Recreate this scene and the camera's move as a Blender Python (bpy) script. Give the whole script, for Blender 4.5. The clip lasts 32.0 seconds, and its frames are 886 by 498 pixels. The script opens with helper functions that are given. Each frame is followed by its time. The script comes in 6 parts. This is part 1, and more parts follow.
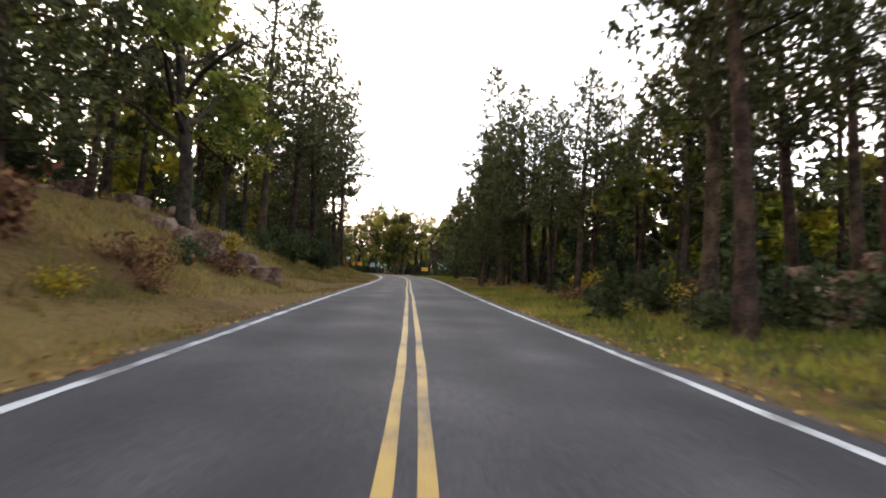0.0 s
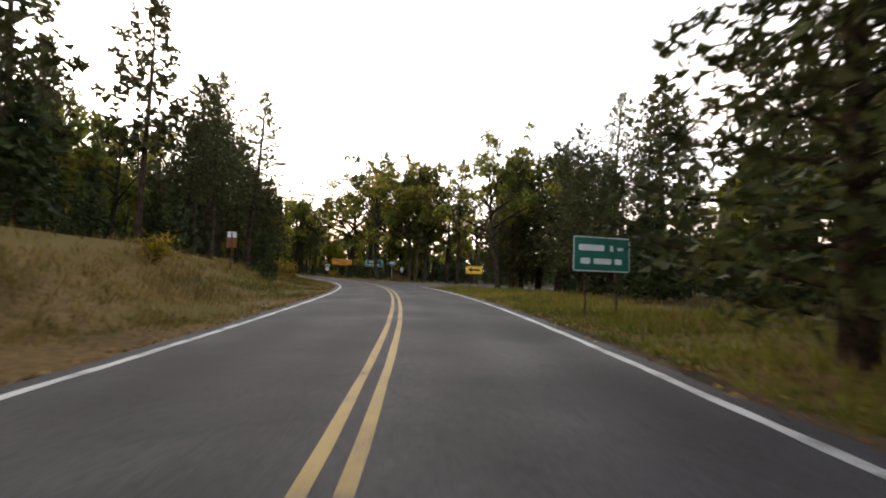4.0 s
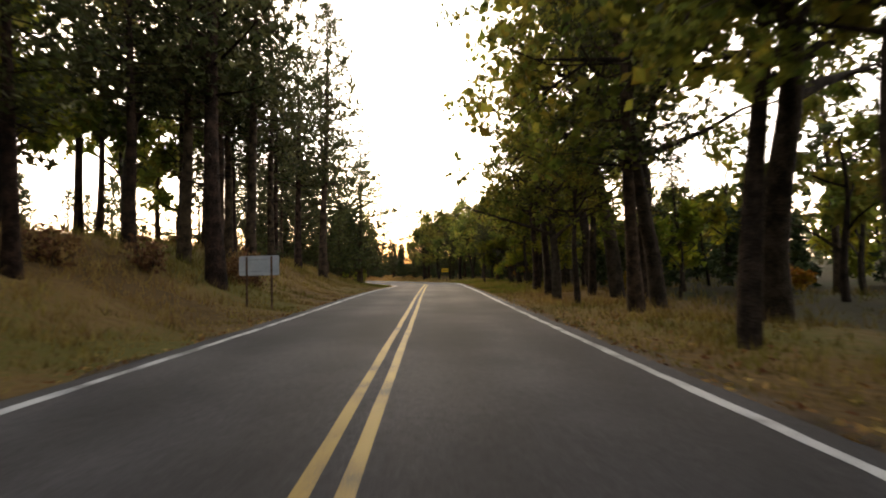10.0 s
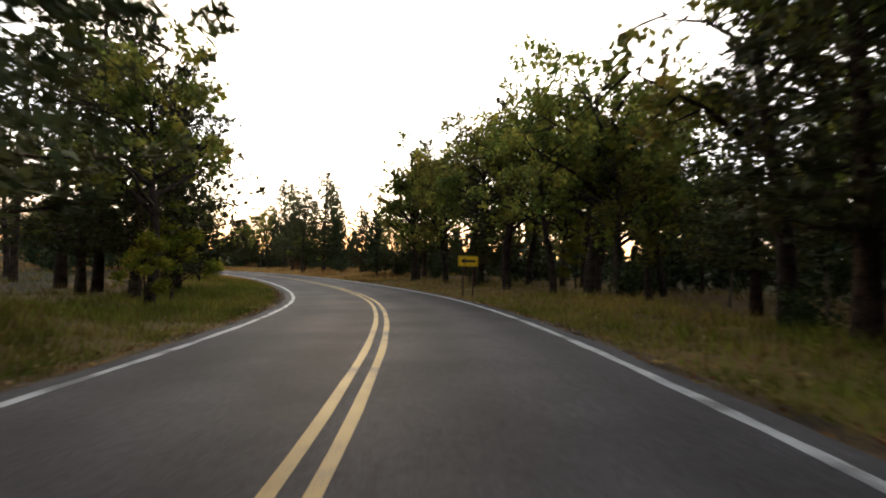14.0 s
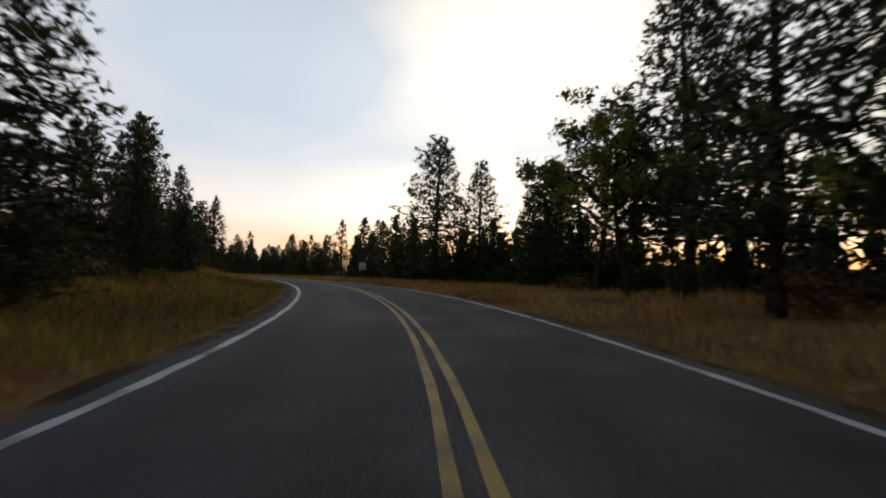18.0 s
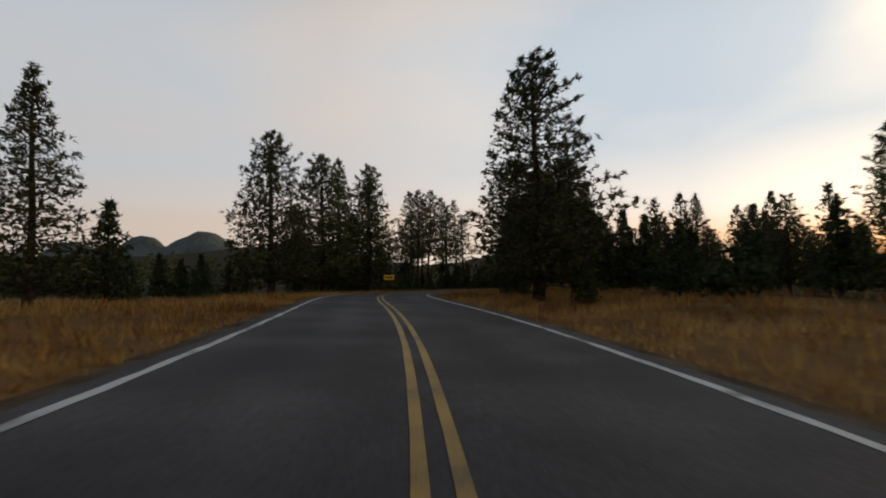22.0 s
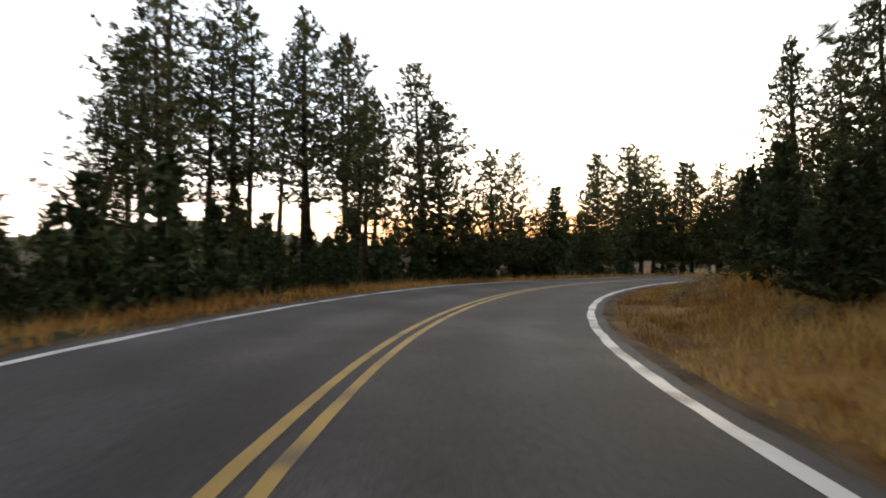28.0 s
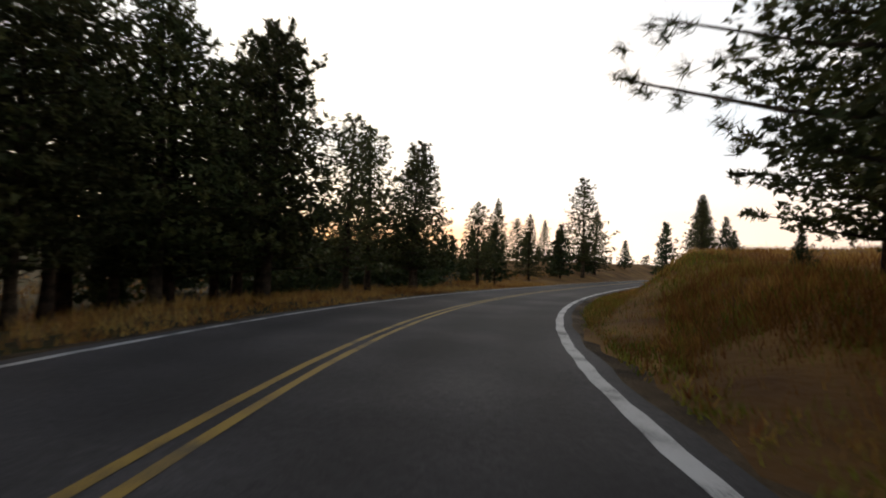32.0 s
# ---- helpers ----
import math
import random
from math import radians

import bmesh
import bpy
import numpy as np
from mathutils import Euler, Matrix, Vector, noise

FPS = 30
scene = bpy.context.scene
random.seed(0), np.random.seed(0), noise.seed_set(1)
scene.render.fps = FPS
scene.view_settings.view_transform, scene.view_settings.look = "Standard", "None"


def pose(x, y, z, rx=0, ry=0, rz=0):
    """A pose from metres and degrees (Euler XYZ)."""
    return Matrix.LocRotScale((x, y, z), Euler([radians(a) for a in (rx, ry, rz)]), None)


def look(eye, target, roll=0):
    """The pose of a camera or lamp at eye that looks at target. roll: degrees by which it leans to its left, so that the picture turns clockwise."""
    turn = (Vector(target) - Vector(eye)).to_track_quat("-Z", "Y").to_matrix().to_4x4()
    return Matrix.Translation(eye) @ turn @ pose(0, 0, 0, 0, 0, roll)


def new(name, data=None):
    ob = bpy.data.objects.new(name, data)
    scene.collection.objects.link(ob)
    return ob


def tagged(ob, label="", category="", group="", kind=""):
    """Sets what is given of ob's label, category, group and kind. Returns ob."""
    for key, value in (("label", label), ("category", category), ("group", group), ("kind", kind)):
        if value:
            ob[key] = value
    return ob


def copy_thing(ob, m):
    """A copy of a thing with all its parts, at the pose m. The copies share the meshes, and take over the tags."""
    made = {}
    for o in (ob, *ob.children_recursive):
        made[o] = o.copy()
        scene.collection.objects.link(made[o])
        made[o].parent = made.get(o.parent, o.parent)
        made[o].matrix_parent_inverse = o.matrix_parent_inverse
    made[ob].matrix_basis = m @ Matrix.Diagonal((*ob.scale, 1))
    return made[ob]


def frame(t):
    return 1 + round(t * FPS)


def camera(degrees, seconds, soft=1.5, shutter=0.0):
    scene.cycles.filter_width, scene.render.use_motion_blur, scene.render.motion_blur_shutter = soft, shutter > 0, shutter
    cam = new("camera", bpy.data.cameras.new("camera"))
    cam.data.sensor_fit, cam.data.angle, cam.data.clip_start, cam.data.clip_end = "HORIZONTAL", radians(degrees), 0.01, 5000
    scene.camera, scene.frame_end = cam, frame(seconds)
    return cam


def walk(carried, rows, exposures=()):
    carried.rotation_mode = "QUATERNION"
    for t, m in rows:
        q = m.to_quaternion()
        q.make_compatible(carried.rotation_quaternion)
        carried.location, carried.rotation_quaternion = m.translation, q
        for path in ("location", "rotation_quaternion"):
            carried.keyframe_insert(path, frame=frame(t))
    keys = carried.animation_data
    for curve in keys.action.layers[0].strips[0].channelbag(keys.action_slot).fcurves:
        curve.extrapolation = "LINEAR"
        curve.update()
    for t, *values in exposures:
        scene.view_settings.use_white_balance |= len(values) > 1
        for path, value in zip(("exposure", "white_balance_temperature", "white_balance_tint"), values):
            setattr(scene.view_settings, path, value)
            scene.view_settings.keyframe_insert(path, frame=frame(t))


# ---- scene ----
# The drive, every half second: heading of the camera in degrees to the left, its pitch and roll,
# metres a second along the road, and metres to the right of the road's centre line.
YAW = [2.57, 3.68, 4.1, 4.14, 4.16, 4.34, 4.53, 4.97, 5.89, 7.44, 9.71, 11.6, 13.75, 16.18, 19.92, 25.18, 31.19,
       36.98, 41.52, 45.32, 48.5, 49.28, 49.03, 48.36, 47.73, 46.94, 46.3, 46.33, 48.51, 52.15, 56.65, 61.51, 66.22,
       69.85, 73.44, 77.85, 83.83, 89.81, 95.36, 100.02, 104.73, 110.36, 116.65, 122.4, 127.14, 130.87, 133.17,
       133.52, 131.62, 129.19, 125.91, 121.62, 116.37, 110.2, 103.21, 95.51, 86.66, 77.14, 68.75, 61.76, 53.76,
       46.46, 38.86, 30.96, 22.76]
PITCH = [2.91, 2.79, 2.92, 3.23, 3.49, 3.02, 2.86, 2.89, 2.97, 2.95, 2.61, 2.52, 2.48, 2.16, 2.48, 2.77, 2.97, 3.23,
         3, 3.04, 3.18, 3.48, 3.59, 3.66, 3.63, 3.34, 3.27, 2.91, 2.52, 2.44, 2.5, 2.64, 2.91, 3.22, 3.52, 3.68,
         3.49, 3.76, 4.07, 3.86, 3.56, 3.53, 3.32, 2.95, 2.84, 2.81, 2.69, 2.43, 1.77, 0.91, 0.59, 0.45, 0.29, 0.12,
         0.16, 0.4, 0.44, 0.3, 0.62, 0.94, 0.82, 0.7, 0.81, 1.25, 1.81]
ROLL = [-2.59, -1.45, -0.35, 0.12, 0.13, -0.35, -0.95, -1.54, -2.03, -2.34, -2.35, -2.11, -1.9, -1.8, -1.52, -0.98,
        -0.21, 0.7, 1.5, 1.81, 1.71, 1.46, 1.14, 0.87, 0.62, 0.28, 0.03, -0.18, -0.6, -0.99, -1.16, -1.15, -1.41,
        -1.69, -1.84, -1.81, -1.53, -0.91, -0.53, -0.23, 0.17, 0.61, 0.66, 0.49, 0.4, 0.46, 0.39, 0.22, -0.07, -0.26,
        -0.58, -0.97, -1.32, -1.4, -0.78, -0.04, 0.17, 0.7, 1.4, 1.08, 0.03, -1.32, -1.85, -2.06, -2.33]
SPEED = [15.98, 15.84, 15.69, 15.58, 15.5, 15.47, 15.46, 15.45, 15.45, 15.41, 15.32, 15.18, 14.97, 14.68, 14.33,
         13.94, 13.56, 13.17, 12.8, 12.44, 12.08, 11.73, 11.4, 11.16, 11.07, 11.22, 11.62, 12.18, 12.8, 13.42, 14.05,
         14.7, 15.42, 16.18, 16.94, 17.62, 18.15, 18.47, 18.57, 18.43, 18.01, 17.3, 16.34, 15.25, 14.14, 13.12,
         12.33, 11.89, 11.81, 12.01, 12.37, 12.79, 13.19, 13.52, 13.73, 13.79, 13.73, 13.54, 13.19, 12.66, 11.98,
         11.21, 10.38, 9.53, 8.69]
ASIDE = [0.03, 0.11, 0.2, 0.26, 0.39, 0.42, 0.45, 0.49, 0.51, 0.5, 0.44, 0.3, 0.11, -0.08, -0.18, -0.23, -0.21,
         -0.02, 0.27, 0.52, 0.61, 0.53, 0.41, 0.34, 0.35, 0.4, 0.52, 0.72, 0.75, 0.56, 0.3, 0, -0.15, -0.22, -0.27,
         -0.3, -0.33, -0.35, -0.38, -0.43, -0.41, -0.37, -0.31, -0.23, -0.14, -0.1, -0.09, -0.03, 0.17, 0.44, 0.69,
         0.88, 1, 1.06, 1.03, 1.01, 1.04, 1.11, 1.18, 1.28, 1.33, 1.38, 1.45, 1.6, 1.8]
EYE = 1.21
MOUNT = 1.74
LENS = 80.8
# height of the road along its length, its fall to the left (up to the right is positive), and its half widths
RISE = [(-110, -1.12), (0, -0.52), (20, -0.36), (40, -0.2), (60, -0.02), (80, 0.15), (100, 0.22), (120, 0.34),
        (140, 0.66), (160, 0.89), (180, 1.16), (200, 1.28), (220, 1.33), (240, 1.61), (260, 2.01), (280, 2.45),
        (300, 2.77), (320, 2.98), (340, 3.07), (360, 2.86), (380, 2.35), (400, 1.89), (420, 1.5), (440, 1.16),
        (470, 0.84), (540, 1.1), (620, 1.6), (760, 2.2)]
TILT = [(-110, 0), (0, 0.021), (20, -0.005), (40, 0.005), (60, 0.016), (80, 0.02), (100, 0.016), (120, -0.004),
        (140, -0.028), (160, -0.022), (180, -0.012), (200, 0.014), (220, 0.023), (240, 0.019), (260, 0.014),
        (280, 0.002), (300, -0.012), (320, -0.016), (340, -0.021), (360, -0.013), (380, -0.011), (400, -0.04),
        (420, -0.049), (440, -0.001), (470, 0.01), (760, 0)]
WIDE_R = [(-110, 3.2), (0, 3.24), (20, 3.24), (40, 3.31), (60, 3.36), (80, 3.41), (100, 3.32), (120, 3.25),
          (140, 3.26), (160, 3.28), (180, 3.33), (200, 3.26), (220, 3.24), (240, 3.25), (260, 3.25), (280, 3.24),
          (300, 3.21), (320, 3.18), (340, 3.12), (360, 3.1), (380, 3.23), (400, 3.31), (420, 3.2), (440, 3.32),
          (470, 3.4), (760, 3.3)]
WIDE_L = [(-110, 3.2), (0, 3.22), (20, 3.19), (40, 3.13), (60, 3.2), (80, 3.26), (100, 3.19), (120, 3.18),
          (140, 3.19), (160, 3.15), (180, 3.2), (200, 3.06), (220, 3.04), (240, 3.1), (260, 3.05), (280, 3.05),
          (300, 3.1), (320, 3.15), (340, 3.27), (360, 3.3), (380, 3.33), (400, 3.44), (420, 3.44), (440, 3.29),
          (470, 3.2), (760, 3.2)]


def table(rows, at):
    """A smooth curve through the rows, read at the given places."""
    xs, ys = np.array([r[0] for r in rows], float), np.array([r[1] for r in rows], float)
    at = np.asarray(at, float)
    if len(xs) == 2:
        return np.interp(at, xs, ys)
    m = np.gradient(ys, xs)
    k = np.clip(np.searchsorted(xs, at) - 1, 0, len(xs) - 2)
    h = xs[k + 1] - xs[k]
    u = np.clip((at - xs[k]) / h, 0, 1)
    return ((2 * u**3 - 3 * u**2 + 1) * ys[k] + (u**3 - 2 * u**2 + u) * h * m[k]
            + (3 * u**2 - 2 * u**3) * ys[k + 1] + (u**3 - u**2) * h * m[k + 1])


DT = 0.05
TT = np.arange(0, 32 + DT / 2, DT)
YAWS, PITCHES, ROLLS, VV, AA = (table(list(zip(np.arange(65) * 0.5, row)), TT) for row in (YAW, PITCH, ROLL, SPEED, ASIDE))
HEAD = np.radians(YAWS + MOUNT)
step = VV * DT
EX = np.concatenate([[0], np.cumsum(-np.sin(HEAD) * step)[:-1]])
EY = np.concatenate([[0], np.cumsum(np.cos(HEAD) * step)[:-1]])
# the centre line, with a stretch before the start and one past the end
cx, cy = EX - np.cos(HEAD) * AA, EY - np.sin(HEAD) * AA
pre = np.arange(-110, -0.5, 1.0)
h0 = math.atan2(cx[0] - cx[10], cy[10] - cy[0])
pre_x, pre_y = cx[0] - np.sin(h0) * pre, cy[0] + np.cos(h0) * pre
post_x, post_y = [], []
hh = float(HEAD[-1])
px, py = cx[-1], cy[-1]
for i in range(190):
    hh -= radians(np.interp(i, [0, 40, 70], [1.11, 0.25, 0.05]))
    px, py = px - math.sin(hh), py + math.cos(hh)
    post_x.append(px), post_y.append(py)
LX, LY = np.concatenate([pre_x, cx, post_x]), np.concatenate([pre_y, cy, post_y])
cum = np.concatenate([[0], np.cumsum(np.hypot(np.diff(LX), np.diff(LY)))])
cum -= cum[len(pre)]
RS = np.arange(-108, cum[-1] - 1, 1.0)
RX, RY = np.interp(RS, cum, LX), np.interp(RS, cum, LY)
for _ in range(3):
    RX[1:-1], RY[1:-1] = (RX[:-2] + 2 * RX[1:-1] + RX[2:]) / 4, (RY[:-2] + 2 * RY[1:-1] + RY[2:]) / 4
TX, TY = np.gradient(RX), np.gradient(RY)
tl = np.hypot(TX, TY)
TX, TY = TX / tl, TY / tl
S_AT = cum[len(pre):len(pre) + len(TT)]


def road_z(s, lat=0.0):
    """Height of the road, which leans into its bends."""
    return table(RISE, s) + table(TILT, s) * lat


def on_road(s, lat):
    """The place at s metres along the road and lat metres to the right of its centre, and the road's heading there in radians."""
    x, y = np.interp(s, RS, RX), np.interp(s, RS, RY)
    tx, ty = np.interp(s, RS, TX), np.interp(s, RS, TY)
    n = np.hypot(tx, ty)
    tx, ty = tx / n, ty / n
    return x + ty * lat, y - tx * lat, np.arctan2(-tx, ty)


rows = []
for k in range(65):
    t = 0.5 * k
    i = min(int(round(t / DT)), len(TT) - 1)
    rows.append((t, pose(EX[i], EY[i], EYE + float(road_z(S_AT[i], AA[i])), 90 + PITCH[k], ROLL[k], YAW[k])))
EXPOSE = [(0, 2.15, 6850, 14), (2, 2.05, 7000, 14), (3, 1.9, 7050, 14), (6, 1.57, 7350, 14), (9, 1.82, 7800, 13), (12, 1.65, 7650, 12), (14, 1.25, 6800, 11), (15.5, 1.05, 6800, 11), (17.5, -0.4, 6450, 10), (19, -0.85, 6350, 10), (20.5, -1.0, 6400, 10), (22, -0.75, 6650, 10), (24.5, -0.1, 6650, 10), (26.5, 1.0, 6600, 10), (29, 0.98, 6900, 11), (30.5, 0.4, 6900, 11), (32, -0.05, 6850, 11)]
cam = camera(LENS, 32.0, soft=1.9, shutter=0.25)
walk(cam, rows, EXPOSE)
# ---- lie of the land ----
# how far the ground has risen 14 m to the left and to the right of the road
BANK_L = [(-110, 2.8), (0, 3.4), (24.2, 3.5), (48.3, 3.0), (73, 2.3), (95.6, 1.9), (109.2, 1.1), (121.6, 1.2), (139.6, 2.6), (158.4, 3.0), (172.7, 3.1),
          (187.2, 2.9), (196, 2.3), (204, 1.0), (212, 0.2), (226.4, 0.1), (246.2, 0.5), (271.1, 0.6), (291.7, 1.4), (316.5, 1.3), (338.7, 0.2), (367.5, -0.4), (405.4, -1.2), (454, -0.8), (500, -0.3), (540, 1.6), (744, 3.5)]
BANK_R = [(-110, 0.5), (0, 0.5), (29, 0.1), (78, 0.2), (119.6, -0.2), (167.4, -0.3), (215.8, 0.4), (256, 0.7), (286.6, 0.2), (334.4, 0.0),
          (376.3, 0.3), (395.2, 0.9), (415, 0.85), (435, 0.98), (450, 1.25), (464, 1.5), (480, 2.2), (494, 3.0), (544, 3.4), (744, 3.6)]
# far hills: x, y, height, radius
HILLS = [(-760, -560, 52, 220), (-560, -700, 28, 240), (-1150, -250, 66, 300), (-700, 560, 26, 300), (300, 900, 20, 380), (-1200, 500, 40, 420), (-820, -40, 12, 210), (700, 200, 18, 420), (-300, -800, 26, 400)]


def smooth(u):
    u = np.clip(u, 0, 1)
    return u * u * (3 - 2 * u)


def near_road(xs, ys):
    """For many places: metres along the road and to the right of it."""
    xs, ys = np.atleast_1d(np.asarray(xs, float)), np.atleast_1d(np.asarray(ys, float))
    s, lat = np.empty(len(xs)), np.empty(len(xs))
    for a in range(0, len(xs), 4000):
        x, y = xs[a:a + 4000], ys[a:a + 4000]
        i = ((RX[None] - x[:, None]) ** 2 + (RY[None] - y[:, None]) ** 2).argmin(1)
        dx, dy = x - RX[i], y - RY[i]
        s[a:a + 4000] = RS[i] + dx * TX[i] + dy * TY[i]
        side = np.where(dx * TY[i] - dy * TX[i] >= 0, 1.0, -1.0)
        lat[a:a + 4000] = side * np.hypot(dx, dy)
    return s, lat


def ground_z(xs, ys):
    """Height of the ground, road bed included."""
    xs, ys = np.atleast_1d(np.asarray(xs, float)), np.atleast_1d(np.asarray(ys, float))
    s, lat = near_road(xs, ys)
    s = np.clip(s, -110, 640)
    off = np.abs(lat)
    up = np.where(lat < 0, table(BANK_L, s), table(BANK_R, s))
    # inside the last bend the bank stands close to the road
    inner = smooth((s - 385) / 35) * (lat > 0)
    z = road_z(s, np.clip(lat, -4.6, 4.6) * (1 - smooth((off - 5) / 9))) - 0.05 + up * smooth((off - 4.3 - 0.8 * inner) / (8.5 - 4.7 * inner)) * np.clip(1 - (off - 60) / 200, 0, 1)
    # the field inside the last bend goes on rising
    z += 0.06 * np.clip(off - 10, 0, 38) * smooth((s - 428) / 34) * (lat > 0)
    rough = 0.16 * np.sin(xs * 0.53 + 1.3 * np.sin(ys * 0.31)) * np.sin(ys * 0.47 + 0.8) + 0.07 * np.sin(xs * 1.7 + ys * 1.1) * np.sin(ys * 1.9 - xs * 0.6)
    z += rough * smooth((off - 4.8) / 3)
    for hx, hy, hh, hr in HILLS:
        z += hh * np.exp(-((xs - hx) ** 2 + (ys - hy) ** 2) / (2 * (hr * 0.5) ** 2)) * smooth((off - 60) / 200)
    return z


# ---- light ----
SUN_AT = 60.0  # degrees to the left of +y
world = bpy.data.worlds.new("world")
scene.world = world
world.use_nodes = True
wn, wl = world.node_tree.nodes, world.node_tree.links
sky = wn.new("ShaderNodeTexSky")
sky.sky_type, sky.sun_disc = "NISHITA", False
sky.sun_elevation, sky.sun_rotation = radians(7), radians(-SUN_AT)
sky.air_density, sky.dust_density, sky.ozone_density = 1.0, 2.5, 1.5
# thin high cloud over the whole sky, with blue gaps
coord = wn.new("ShaderNodeTexCoord")
stretch = wn.new("ShaderNodeMapping")
stretch.inputs["Rotation"].default_value = (0.0, 0.0, radians(35))
stretch.inputs["Scale"].default_value = (1.0, 2.2, 3.4)
wl.new(coord.outputs["Generated"], stretch.inputs["Vector"])
cloud = wn.new("ShaderNodeTexNoise")
cloud.inputs["Scale"].default_value, cloud.inputs["Detail"].default_value, cloud.inputs["Roughness"].default_value = 0.9, 5.0, 0.42
cloud.inputs["Distortion"].default_value = 0.2
wl.new(stretch.outputs[0], cloud.inputs["Vector"])
cover = wn.new("ShaderNodeMapRange")
cover.inputs["From Min"].default_value, cover.inputs["From Max"].default_value = 0.40, 0.72
cover.inputs["To Min"].default_value, cover.inputs["To Max"].default_value = 0.2, 0.75
wl.new(cloud.outputs["Fac"], cover.inputs["Value"])
# the veil is brighter towards the sun
toward = wn.new("ShaderNodeVectorMath")
toward.operation = "DOT_PRODUCT"
toward.inputs[1].default_value = (-math.sin(radians(SUN_AT)) * 0.985, math.cos(radians(SUN_AT)) * 0.985, 0.17)
wl.new(coord.outputs["Generated"], toward.inputs[0])
veil = wn.new("ShaderNodeValToRGB")
veil.color_ramp.elements[0].position, veil.color_ramp.elements[0].color = 0.0, (0.78, 0.76, 0.76, 1)
veil.color_ramp.elements[1].position, veil.color_ramp.elements[1].color = 1.0, (5.0, 4.0, 2.7, 1)
mid = veil.color_ramp.elements.new(0.62)
mid.color = (1.65, 1.32, 1.05, 1)
lit = veil.color_ramp.elements.new(0.88)
lit.color = (2.6, 2.2, 1.8, 1)
span = wn.new("ShaderNodeMapRange")
span.inputs["From Min"].default_value, span.inputs["From Max"].default_value = -1.0, 1.0
wl.new(toward.outputs["Value"], span.inputs["Value"])
wl.new(span.outputs[0], veil.inputs[0])
gain = wn.new("ShaderNodeVectorMath")
gain.operation = "SCALE"
gain.inputs["Scale"].default_value = 0.10
wl.new(sky.outputs[0], gain.inputs[0])
blend = wn.new("ShaderNodeMixRGB")
wl.new(veil.outputs[0], blend.inputs[2])
# clear air between: the sky's own colour under a pale haze
haze = wn.new("ShaderNodeMixRGB")
haze.inputs[0].default_value, haze.inputs[2].default_value = 0.85, (1.02, 1.36, 1.70, 1)
wl.new(gain.outputs[0], haze.inputs[1])
wl.new(haze.outputs[0], blend.inputs[1])
# the veil thickens towards the horizon
rise = wn.new("ShaderNodeSeparateXYZ")
wl.new(coord.outputs["Generated"], rise.inputs[0])
low = wn.new("ShaderNodeMapRange")
low.interpolation_type = "SMOOTHSTEP"
low.inputs["From Min"].default_value, low.inputs["From Max"].default_value = 0.05, 0.34
low.inputs["To Min"].default_value, low.inputs["To Max"].default_value = 0.85, 0.0
wl.new(rise.outputs[2], low.inputs["Value"])
thick = wn.new("ShaderNodeMath")
thick.operation = "MAXIMUM"
wl.new(cover.outputs[0], thick.inputs[0]), wl.new(low.outputs[0], thick.inputs[1])
wl.new(thick.outputs[0], blend.inputs[0])
# reddened light along the horizon
glow = wn.new("ShaderNodeMapRange")
glow.interpolation_type = "SMOOTHSTEP"
glow.inputs["From Min"].default_value, glow.inputs["From Max"].default_value = 0.015, 0.13
wl.new(rise.outputs[2], glow.inputs["Value"])
red = wn.new("ShaderNodeMixRGB")
red.inputs[1].default_value, red.inputs[2].default_value = (1.0, 0.56, 0.22, 1), (1, 1, 1, 1)
aside = wn.new("ShaderNodeMapRange")
aside.interpolation_type = "SMOOTHSTEP"
aside.inputs["From Min"].default_value, aside.inputs["From Max"].default_value = 0.55, 0.97
aside.inputs["To Min"].default_value, aside.inputs["To Max"].default_value = 0.9, 0.0
wl.new(toward.outputs["Value"], aside.inputs["Value"])
pale = wn.new("ShaderNodeMath")
pale.operation = "MAXIMUM"
wl.new(glow.outputs[0], pale.inputs[0]), wl.new(aside.outputs[0], pale.inputs[1])
wl.new(pale.outputs[0], red.inputs[0])
warm = wn.new("ShaderNodeMixRGB")
warm.blend_type, warm.inputs[0].default_value = "MULTIPLY", 1.0
wl.new(blend.outputs[0], warm.inputs[1]), wl.new(red.outputs[0], warm.inputs[2])
# dusk: the sky dims towards the zenith
dusk = wn.new("ShaderNodeMapRange")
dusk.interpolation_type = "SMOOTHSTEP"
dusk.inputs["From Min"].default_value, dusk.inputs["From Max"].default_value = 0.36, 0.9
wl.new(rise.outputs[2], dusk.inputs["Value"])
deepen = wn.new("ShaderNodeMixRGB")
deepen.inputs[1].default_value, deepen.inputs[2].default_value = (1, 1, 1, 1), (0.10, 0.125, 0.17, 1)
wl.new(dusk.outputs[0], deepen.inputs[0])
dim = wn.new("ShaderNodeMixRGB")
dim.blend_type, dim.inputs[0].default_value = "MULTIPLY", 1.0
wl.new(warm.outputs[0], dim.inputs[1]), wl.new(deepen.outputs[0], dim.inputs[2])
wl.new(dim.outputs[0], wn["Background"].inputs[0])
wn["Background"].inputs[1].default_value = 0.8
sun = new("sun", bpy.data.lights.new("sun", "SUN"))
sun.data.energy, sun.data.angle, sun.data.color = 0.9, radians(10), (1.0, 0.72, 0.42)
sun.matrix_world = look((0, 0, 0), (math.sin(radians(SUN_AT)), -math.cos(radians(SUN_AT)), -0.13)) @ pose(0, 0, 0)


